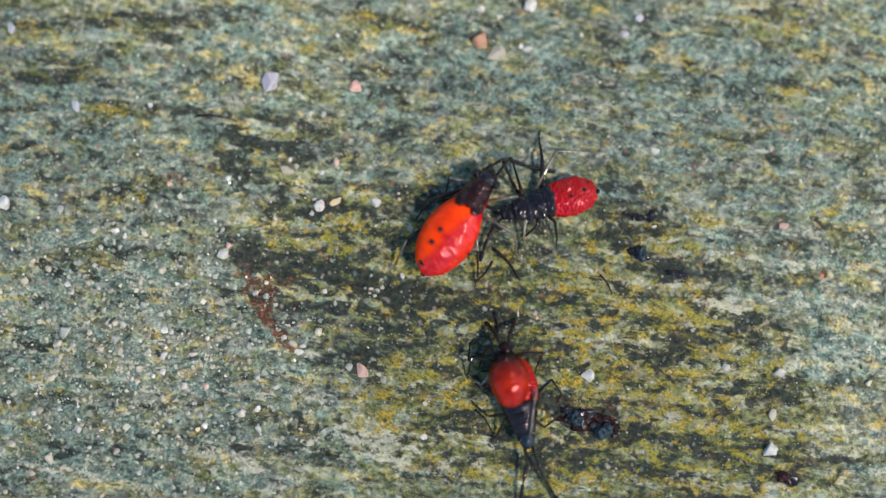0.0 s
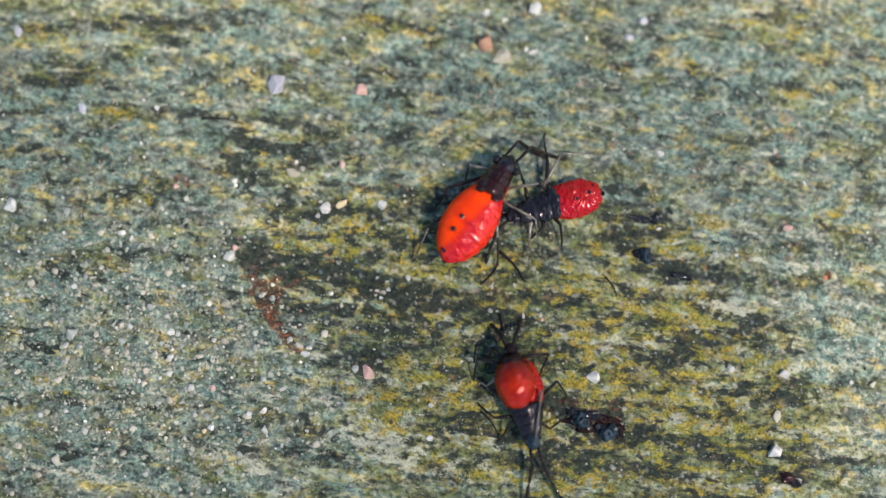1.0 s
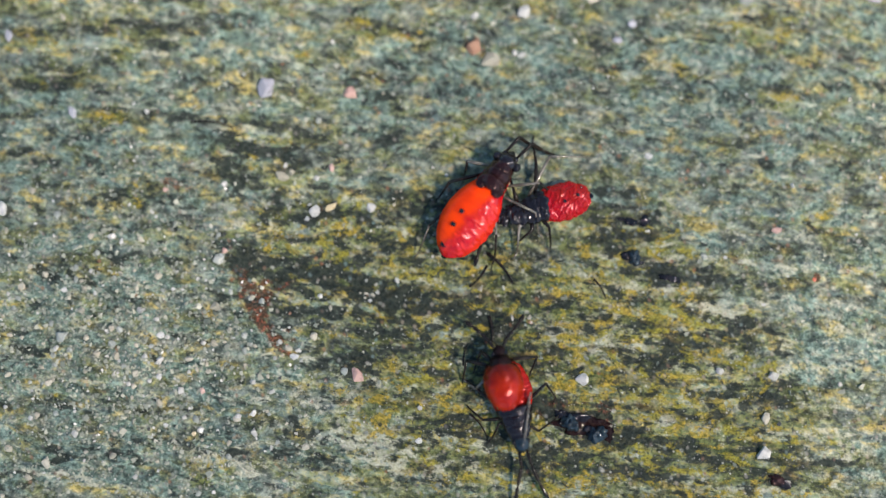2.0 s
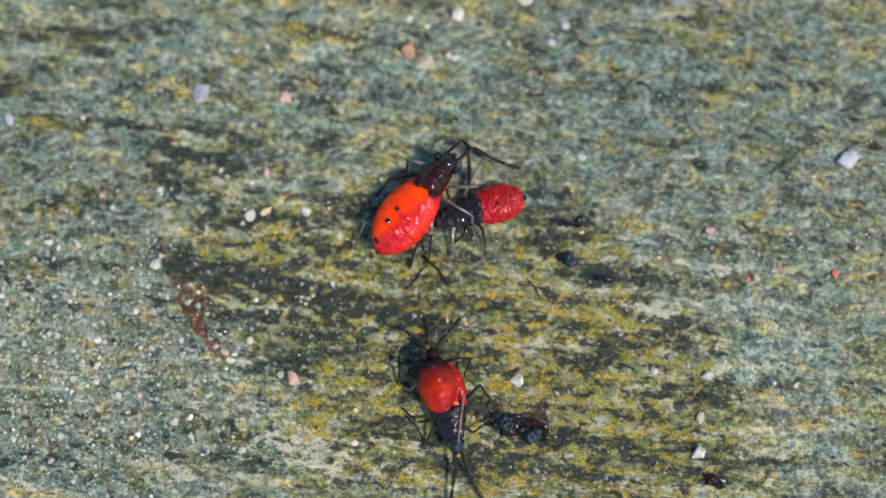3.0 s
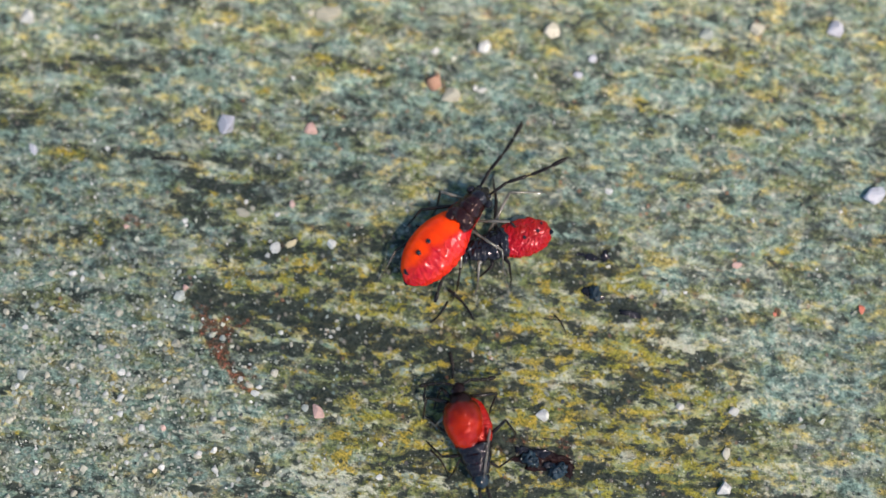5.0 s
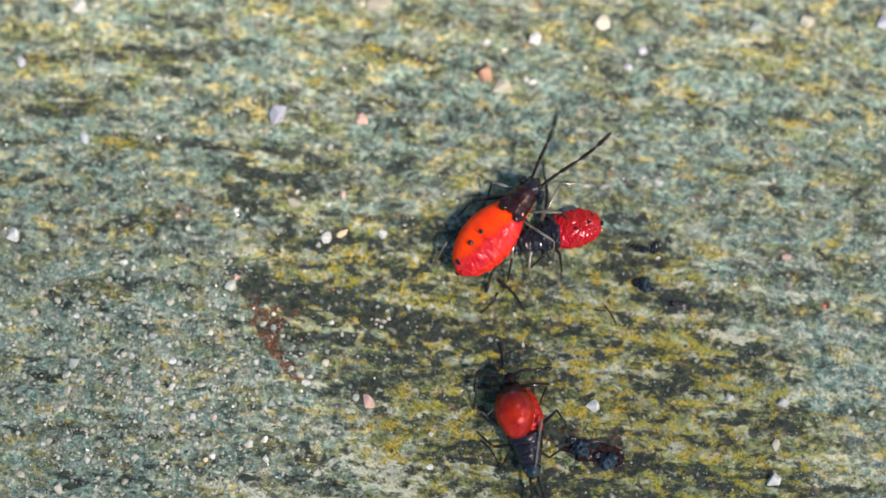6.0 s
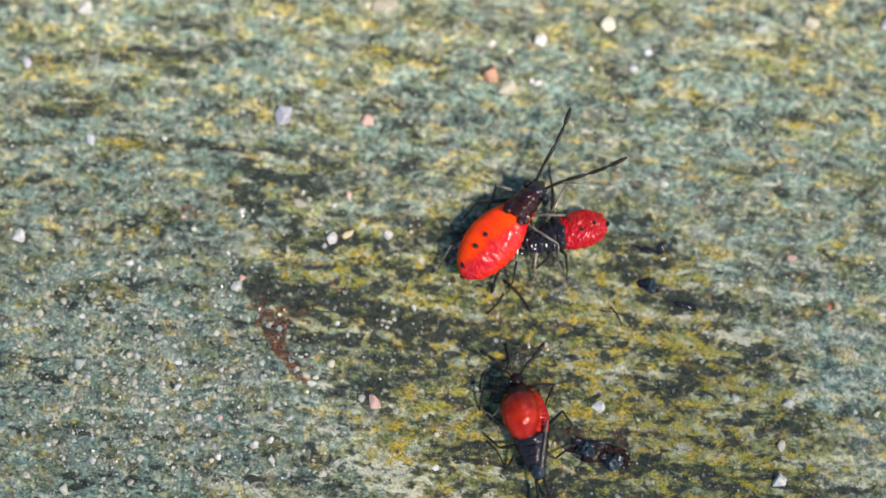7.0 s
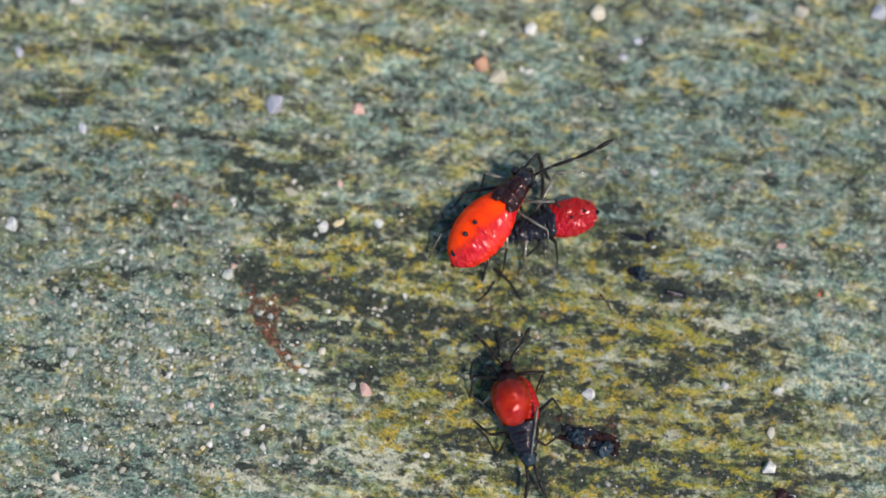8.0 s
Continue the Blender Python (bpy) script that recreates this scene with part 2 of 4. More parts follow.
PALE_LIMB = shell_material("translucent_grey_limb", (0.075, 0.062, 0.044), (0.20, 0.175, 0.135), 0.2, 0.6, 0.06, 0.0, 1.0, 0.4)
RUSTY = shell_material("red_brown_shell", (0.018, 0.008, 0.007), (0.010, 0.005, 0.005), 0.5, 0.12, 0.10, 0.0, 1.5, 0.03)
QUARTZ = grain_material("white_quartz", (0.38, 0.375, 0.34), (0.66, 0.64, 0.59), 0.3, 0.15)
LILAC = grain_material("lilac_quartz", (0.34, 0.335, 0.37), (0.48, 0.475, 0.51), 0.35, 0.1)
PINK = grain_material("pink_feldspar", (0.46, 0.29, 0.235), (0.55, 0.38, 0.32))
CREAM = grain_material("cream_grit", (0.55, 0.45, 0.26), (0.66, 0.54, 0.33))
AMBER = grain_material("amber_grit", (0.24, 0.125, 0.075), (0.36, 0.20, 0.12))
GREY = grain_material("grey_grit", (0.22, 0.24, 0.21), (0.38, 0.39, 0.34))
TAN = grain_material("tan_grit", (0.29, 0.27, 0.20), (0.48, 0.44, 0.34))
ORANGE = grain_material("orange_red_chip", (0.48, 0.13, 0.07), (0.56, 0.18, 0.10))
SILT = grain_material("mixed_silt", (0.09, 0.105, 0.080), (0.35, 0.355, 0.275))
SOOT = grain_material("dark_grit", (0.02, 0.026, 0.028), (0.06, 0.06, 0.055))


# ---------------------------------------------------------------- lattice noise and stains
def lattice(x, y, seed):
    xi, yi = np.floor(x).astype(np.int64), np.floor(y).astype(np.int64)
    fx, fy = x - xi, y - yi
    fx, fy = fx * fx * (3 - 2 * fx), fy * fy * (3 - 2 * fy)

    def h(i, j):
        v = (i * 374761393 + j * 668265263 + seed * 144269504) & 0xFFFFFFFF
        v = ((v ^ (v >> 13)) * 1274126177) & 0xFFFFFFFF
        return ((v ^ (v >> 16)) & 0xFFFFFFFF) / 4294967296.0

    lo = h(xi, yi) * (1 - fx) + h(xi + 1, yi) * fx
    hi = h(xi, yi + 1) * (1 - fx) + h(xi + 1, yi + 1) * fx
    return lo * (1 - fy) + hi * fy


def relief(x, y):
    """Height of the boards in mm at x, y in mm: long fibres, furrows and a slow roll."""
    x, y = np.asarray(x, float), np.asarray(y, float)
    c, s = math.cos(radians(7)), math.sin(radians(7))
    u, v = c * x - s * y, s * x + c * y
    v = v + 0.9 * (lattice(u * 0.08, v * 0.1, 5) - 0.5)
    z = 0.30 * (lattice(u * 0.05, v * 0.09, 1) - 0.5) + 0.16 * (lattice(u * 0.14, v * 0.75, 2) - 0.5)
    z = z + 0.11 * (lattice(u * 0.4, v * 1.7, 3) - 0.5) + 0.06 * (lattice(u * 1.6, v * 3.1, 4) - 0.5)
    return z * np.exp(-((x * x + y * y) / 4e4)) - 0.1


STAINS = []


def stain(kind, x, y, rx, ry, deg=0.0, strength=1.0):
    """A stained place on the wood: centre and half sizes in mm."""
    STAINS.append((kind, x, y, rx, ry, deg, strength))


def stain_field(kind, x, y):
    total = np.zeros_like(x)
    wx = x + 1.1 * (lattice(x * 0.6, y * 0.9, 21) - 0.5) + 0.5 * (lattice(x * 1.9, y * 2.5, 22) - 0.5)
    wy = y + 0.8 * (lattice(x * 0.6, y * 0.9, 23) - 0.5) + 0.4 * (lattice(x * 1.9, y * 2.5, 24) - 0.5)
    for k, cx, cy, rx, ry, deg, strength in STAINS:
        if k == kind:
            c, s = math.cos(radians(deg)), math.sin(radians(deg))
            u, v = c * (wx - cx) + s * (wy - cy), c * (wy - cy) - s * (wx - cx)
            d = (u / rx) ** 2 + (v / ry) ** 2
            total = np.maximum(total, strength * np.exp(-d * d * 0.7))
    return total


# the lichen-covered, damp patch under the insects
stain("lichen", 1.26, 0.94, 8.5, 4.2, -12, 0.9)
stain("lichen", 10.81, -2.50, 8.5, 5.2, -24, 1.0)
stain("lichen", 13.65, -6.50, 7.0, 4.0, -12, 0.95)
stain("lichen", 0.12, -4.26, 5.0, 3.6, -12, 0.9)
stain("lichen", 7.03, -5.95, 9.0, 4.5, -8, 0.9)
stain("lichen", -4.00, 3.25, 5.5, 3.2, -10, 0.9)
stain("lichen", 10.87, 3.01, 4.0, 2.6, -20, 0.8)
stain("lichen", -8.16, 8.25, 2.6, 1.8, -10, 0.55)
stain("lichen", -1.01, -8.53, 6.0, 1.8, -5, 0.5)
stain("lichen", -2.05, 15.10, 2.4, 0.4, -8, 1.0)
stain("lichen", -19.60, 12.53, 1.4, 0.7, 0, 0.75)
stain("lichen", -16.30, 10.60, 0.9, 0.35, 0, 1.0)
stain("lichen", -15.02, 6.44, 1.2, 0.5, 0, 0.9)
stain("lichen", 13.50, 13.05, 1.2, 0.4, -10, 1.0)
stain("lichen", 19.10, 11.93, 1.2, 0.7, -10, 0.9)
stain("lichen", 20.85, 5.16, 0.8, 0.4, 0, 0.9)
stain("lichen", -20.71, 14.63, 1.0, 0.8, 0, 0.7)
stain("lichen", -7.07, 13.63, 2.0, 0.5, -6, 0.6)
stain("lichen", -19.21, -4.32, 1.2, 0.5, 0, 0.7)
stain("lichen", -10.78, -7.71, 1.6, 0.6, -6, 0.6)
stain("lichen", -15.39, 15.11, 4.0, 1.5, 0, 0.4)
stain("lichen", 1.82, 9.17, 1.3, 1.0, 0, 0.5)
stain("lichen", 17.54, 15.24, 2.6, 1.2, 0, 0.7)
# mould and wet marks
stain("dark", -3.98, 1.15, 5.0, 1.3, -9, 1.0)
stain("dark", -5.74, 2.66, 3.2, 1.0, -9, 0.6)
stain("dark", -1.38, 3.26, 2.2, 0.8, -9, 0.5)
stain("dark", -8.36, 2.36, 2.4, 1.0, -5, 0.8)
stain("dark", -1.64, -0.23, 4.2, 0.9, -6, 0.75)
stain("dark", -9.65, 9.13, 2.6, 0.55, -14, 1.0)
stain("dark", -10.22, 8.09, 0.9, 1.3, 10, 0.95)
stain("dark", -7.01, 9.59, 2.2, 0.4, -14, 0.9)
stain("dark", -3.44, 5.31, 3.2, 0.45, -4, 0.8)
stain("dark", 4.17, 4.45, 2.2, 1.4, 0, 0.55)
stain("dark", 0.07, 5.03, 1.2, 1.8, 0, 0.45)
stain("dark", 10.31, 4.92, 1.9, 0.5, -8, 0.5)
stain("dark", 10.59, 3.30, 1.4, 0.7, -20, 0.55)
stain("dark", 12.76, 2.09, 1.2, 0.5, -10, 1.1)
stain("dark", 8.82, 2.13, 3.0, 0.9, -22, 0.3)
stain("dark", 16.05, -0.89, 2.4, 0.7, -14, 0.8)
stain("dark", 15.13, -3.92, 3.2, 1.2, -12, 0.5)
stain("dark", 11.40, -1.92, 3.0, 0.8, -15, 0.55)
stain("dark", 3.00, -1.37, 1.3, 1.6, 10, 0.75)
stain("dark", -4.52, -2.55, 2.6, 0.6, -8, 0.55)
stain("dark", 1.56, -5.97, 2.4, 0.8, -8, 0.5)
stain("dark", 8.19, -5.66, 2.0, 1.3, -8, 0.9)
stain("dark", 5.02, -6.81, 1.6, 0.8, 0, 0.8)
stain("dark", 12.21, -6.50, 3.0, 0.7, -10, 0.6)
stain("dark", -5.63, -6.28, 3.6, 0.5, -10, 0.55)
stain("dark", -6.77, -6.85, 2.4, 0.5, -8, 0.5)
stain("dark", 18.21, -8.33, 0.9, 0.4, -8, 0.9)
stain("dark", -18.83, -7.17, 1.6, 0.9, 0, 0.5)
stain("dark", 13.91, -8.48, 3.6, 0.5, -8, 0.6)
stain("dark", -5.77, 4.42, 7.0, 3.6, -8, 0.36)
stain("dark", 11.68, -3.07, 7.0, 4.0, -16, 0.10)
stain("pale", 8.5, -1.3, 4.0, 1.3, -15, 0.5)
stain("dark", -17.19, -4.32, 5.0, 3.5, 0, 0.06)
stain("dark", -15.02, 12.40, 9.0, 5.0, 0, 0.15)
stain("dark", -4.10, 12.0, 7.0, 3.5, 0, 0.28)
stain("pale", 9.0, 6.3, 5.0, 2.6, -8, 0.22)
stain("dark", -13.5, 4.0, 5.5, 4.0, 0, 0.28)
# bleached streaks
stain("pale", 14.97, 3.61, 6.0, 3.0, -12, 0.22)
stain("pale", 19.73, -4.77, 4.0, 2.0, -12, 0.15)
stain("pale", -1.60, -7.12, 5.5, 1.3, -6, 0.55)
stain("pale", -6.23, -4.28, 3.0, 0.8, -8, 0.6)
stain("pale", 13.76, 0.69, 3.2, 0.6, -22, 0.8)
stain("pale", 7.06, -0.20, 2.2, 0.5, -12, 0.5)
stain("pale", 0.38, 1.81, 1.0, 0.5, 0, 0.8)
stain("pale", -9.64, -7.14, 2.6, 0.7, -8, 0.5)
stain("pale", 19.53, -1.32, 3.0, 1.6, -14, 0.25)
stain("pale", -18.79, -8.31, 2.6, 1.0, 0, 0.6)
stain("pale", -16.05, -3.74, 6.0, 4.0, 0, 0.05)
stain("pale", 20.83, -7.04, 2.8, 1.4, -8, 0.2)
stain("pale", 16.78, 6.56, 7.0, 4.5, -8, 0.15)
stain("pale", 21.03, 1.01, 5.0, 4.0, -8, 0.15)
stain("pale", 12.42, 9.81, 4.0, 2.5, -8, 0.3)
# dried red-brown traces and orange smears
stain("rust", -8.93, 1.35, 1.5, 0.8, -40, 0.85)
stain("rust", -7.6, 1.6, 1.8, 0.5, -10, 0.7)
stain("rust", -8.35, -0.45, 1.3, 0.42, -55, 1.0)
stain("rust", -7.45, -1.75, 0.9, 0.45, -50, 1.0)
stain("dark", -8.93, 1.48, 1.6, 1.2, -40, 0.6)
stain("dark", -7.44, -0.54, 1.2, 1.0, -50, 0.5)
stain("rust", -6.85, -1.10, 0.9, 0.3, -50, 0.85)
stain("rust", -13.41, 6.60, 1.1, 0.6, 0, 0.7)
stain("rust", 8.48, -5.23, 1.8, 1.1, -8, 0.65)
stain("rust", 6.60, -5.10, 0.8, 0.5, 0, 0.6)
stain("rust", 20.48, 1.94, 0.25, 0.25, 0, 1.2)
stain("rust", 2.70, 14.12, 1.2, 0.9, 0, 0.6)
# blue-green algae
stain("teal", -16.0, -3.0, 11.0, 7.0, 0, 0.30)
stain("teal", -16.5, 9.0, 8.0, 5.0, 0, 0.26)
stain("teal", -5.0, -8.5, 7.0, 2.5, -6, 0.3)
stain("teal", 17.0, 11.5, 9.0, 5.0, 0, 0.28)
stain("teal", -3.04, 10.20, 1.3, 1.0, 0, 1.0)
stain("teal", -15.11, -6.59, 2.2, 1.0, 0, 1.0)
stain("teal", -18.52, -7.74, 1.8, 1.0, 0, 1.0)
stain("teal", 5.47, -0.06, 0.9, 0.6, 0, 1.1)
stain("teal", -5.13, 0.33, 1.0, 0.4, -5, 0.9)
stain("teal", -8.46, 8.24, 1.4, 0.6, -8, 0.7)
stain("teal", -13.86, 1.18, 1.0, 0.6, 0, 0.8)
stain("teal", -12.33, -2.58, 1.6, 0.8, 0, 0.7)
stain("teal", -10.26, -4.87, 1.2, 0.7, 0, 0.7)
stain("teal", -16.41, 9.11, 2.0, 1.2, 0, 0.6)
stain("dark", -11.67, -6.30, 2.6, 0.8, -6, 0.38)
stain("dark", -18.54, 2.03, 1.4, 1.0, 0, 0.5)
stain("dark", -20.17, -1.45, 1.6, 0.8, 0, 0.45)
stain("teal", -9.15, 14.53, 3.0, 1.5, 0, 0.6)
stain("teal", 3.59, 12.77, 4.0, 2.0, 0, 0.55)
stain("teal", 21.56, -1.31, 3.0, 2.0, 0, 0.5)


def ground():
    """One sheet of weathered wood: fine under the camera, coarse out to the horizon."""
    def axis(lo, hi, step):
        inner = np.arange(lo, hi + step / 2, step)
        grow = step * np.cumsum(1.42 ** np.arange(1, 34))
        return np.concatenate([lo - grow[::-1], inner, hi + grow])

    xs, ys = axis(-29, 33, 0.16), axis(-17, 25, 0.16)
    x, y = np.meshgrid(xs, ys)
    z = relief(x, y)
    me = bpy.data.meshes.new("ground")
    nx, ny = len(xs), len(ys)
    idx = np.arange(nx * ny).reshape(ny, nx)
    quads = np.stack([idx[:-1, :-1], idx[:-1, 1:], idx[1:, 1:], idx[1:, :-1]], -1).reshape(-1, 4)
    me.vertices.add(nx * ny)
    me.vertices.foreach_set("co", (np.stack([x, y, z], -1) * MM).astype(np.float32).ravel())
    me.loops.add(quads.size)
    me.loops.foreach_set("vertex_index", quads.ravel().astype(np.int32))
    me.polygons.add(len(quads))
    me.polygons.foreach_set("loop_start", (np.arange(len(quads)) * 4).astype(np.int32))
    me.update(calc_edges=True)
    me.polygons.foreach_set("use_smooth", np.ones(len(quads), bool))
    for kind in ("lichen", "dark", "pale", "rust", "teal"):
        layer = me.attributes.new(kind, "FLOAT", "POINT")
        layer.data.foreach_set("value", stain_field(kind, x, y).astype(np.float32).ravel())
    me.materials.append(WOOD)
    return tagged(new("ground", me), "weathered grey-green wood with yellow lichen and dark stains", "ground", kind="structure")


ground()


# ---------------------------------------------------------------- mesh helpers
def mesh_of(name, bm, material, smooth=True):
    me = bpy.data.meshes.new(name)
    bmesh.ops.recalc_face_normals(bm, faces=bm.faces)
    bm.to_mesh(me)
    bm.free()
    me.polygons.foreach_set("use_smooth", [smooth] * len(me.polygons))
    me.materials.append(material)
    return me


def part(name, bm, material, parent, label="", smooth=True):
    ob = new(name, mesh_of(name, bm, material, smooth))
    ob.parent = parent
    return tagged(ob, label)


def loft(rings, sides=28, bm=None):
    """A closed skin over rings (centre, half width, rise, drop) that stand across the y axis; mm."""
    bm = bm or bmesh.new()
    last = None
    for (cx, cy, cz), w, up, down in rings:
        ring = []
        for k in range(sides):
            q = 2 * math.pi * k / sides
            h = math.sin(q)
            ring.append(bm.verts.new(((cx + w * math.cos(q)) * MM, cy * MM, (cz + h * (up if h > 0 else down)) * MM)))
        if last:
            for k in range(sides):
                bm.faces.new((last[k], last[(k + 1) % sides], ring[(k + 1) % sides], ring[k]))
        else:
            bm.faces.new(ring)
        last = ring
    bm.faces.new(last)
    return bm


def tube(points, radii, sides=7, bm=None):
    """A tapering tube through points; mm."""
    bm = bm or bmesh.new()
    pts = [Vector(p) for p in points]
    last = None
    for i, p in enumerate(pts):
        ahead = (pts[min(i + 1, len(pts) - 1)] - pts[max(i - 1, 0)]).normalized()
        side = ahead.cross(Vector((0.13, 0.21, 1.0))).normalized()
        up = side.cross(ahead)
        ring = [bm.verts.new((p + radii[i] * (math.cos(q) * side + math.sin(q) * up)) * MM) for q in (2 * math.pi * k / sides for k in range(sides))]
        if last:
            for k in range(sides):
                bm.faces.new((last[k], last[(k + 1) % sides], ring[(k + 1) % sides], ring[k]))
        else:
            bm.faces.new(ring)
        last = ring
    bm.faces.new(last)
    return bm


def blob(centre, size, lumps=0.0, seed=0, detail=3, bm=None):
    """A rounded lump of the given half sizes; mm."""
    bm = bm or bmesh.new()
    made = bmesh.ops.create_icosphere(bm, subdivisions=detail, radius=1.0)["verts"]
    for v in made:
        k = 1 + lumps * noise.noise(v.co * 1.9 + Vector((seed * 3.1, seed * 1.7, 0))) + 0.5 * lumps * noise.noise(v.co * 4.3 + Vector((0, seed * 2.3, seed)))
        v.co = Vector((v.co.x * size[0] * k + centre[0], v.co.y * size[1] * k + centre[1], v.co.z * size[2] * k + centre[2])) * MM
    return bm


def crumple(bm, amount, pitch=2.2, seed=0.0):
    """Pushes the skin in and out in folds of the given depth, mm."""
    bm.normal_update()
    shift = []
    for v in bm.verts:
        p = v.co / MM * pitch + Vector((seed * 2.7, seed * 1.3, seed))
        shift.append((1.0 - 2.0 * abs(noise.noise(p)) ** 0.7 + 0.5 * noise.noise(p * 2.3)) * amount * MM)
    for v, d in zip(bm.verts, shift):
        v.co += v.normal * d
    return bm


def crinkle(bm, amount, lo, hi):
    """Transverse creases on the wet flank (+x) and the tail, mm."""
    bm.normal_update()
    shift = []
    for v in bm.verts:
        p = v.co / MM
        side = p.x - 0.22 * (p.y + 1.0) + 0.35 * noise.noise(p * 0.9)
        f = min(1.0, max(0.0, (side - lo) / (hi - lo)))
        q = Vector((p.x * 1.3 + 0.7 * p.y, p.y * 2.3, p.z * 1.3))
        shift.append(f * amount * MM * (0.8 - 2.0 * abs(noise.noise(q)) ** 0.7 + 0.5 * noise.noise(q * 2.1)))
    for v, d in zip(bm.verts, shift):
        v.co += v.normal * d
    return bm


def egg(y0, y1, width, rise, drop, z, tail=0.5, front=0.7, grooves=6, count=48, sag=0.0):
    """Rings of an egg-shaped abdomen between y0 (tail) and y1, with shallow grooves between its segments."""
    rings = []
    top = tail / (tail + front)
    most = top ** tail * (1 - top) ** front
    for i in range(count + 1):
        f = 0.5 - 0.5 * math.cos(math.pi * (0.02 + 0.96 * i / count))
        r = max(0.03, f ** tail * (1 - f) ** front / most)
        g = 1 - 0.03 * max(0.0, math.cos(2 * math.pi * grooves * f)) ** 8
        rings.append(((0, y0 + (y1 - y0) * f, z - sag * (1 - f) ** 2), width * r * (0.5 + 0.5 * g), rise * r ** 0.85 * g, drop * r ** 0.9))
    return rings


def antenna(parent, base, reach, material, name="antenna", joints=True):
    """A feeler along +y: a short first link, and the longer whip on it as a part that can turn."""
    first = 0.24 * reach
    ob = part(name, tube([(0, 0, 0), (0, 0.3 * first, 0), (0, 0.85 * first, 0.0), (0, first, 0)], [0.06, 0.085, 0.09, 0.065]), material, parent)
    ob.location = [v * MM for v in base]
    rest = reach - first
    pts, rad = [], []
    for i in range(25):
        f = i / 24
        knot = min(abs(f - b) for b in (0.0, 0.36, 0.68)) if joints else 1
        pts.append((0.05 * rest * math.sin(f * 2.6), rest * f, 0.0))
        rad.append((0.10 if f < 0.68 else 0.122) * (0.5 if knot < 0.03 else 1.0) * (1.0 if f < 0.9 else 1.0 - 6.0 * (f - 0.9)))
    whip = part("flagellum", tube(pts, rad), material, ob)
    whip.location = (0, first * MM, 0)
    return ob, whip


def leg(parent, hip, knee, ankle, toe, material, thick=0.13, far=None):
    """A jointed leg: thigh, shin and foot, each a mesh."""
    thigh = part("leg", tube([hip, [0.5 * (h + k) for h, k in zip(hip, knee)], knee], [thick * 0.8, thick, thick * 0.7]), material, parent)
    part("shin", tube([knee, [0.5 * (h + k) for h, k in zip(knee, ankle)], ankle], [thick * 0.65, thick * 0.55, thick * 0.45]), far or material, thigh)
    mid = [0.5 * (h + k) for h, k in zip(ankle, toe)]
    part("foot", tube([ankle, mid, toe], [thick * 0.4, thick * 0.42, thick * 0.2]), far or material, thigh)
    return thigh


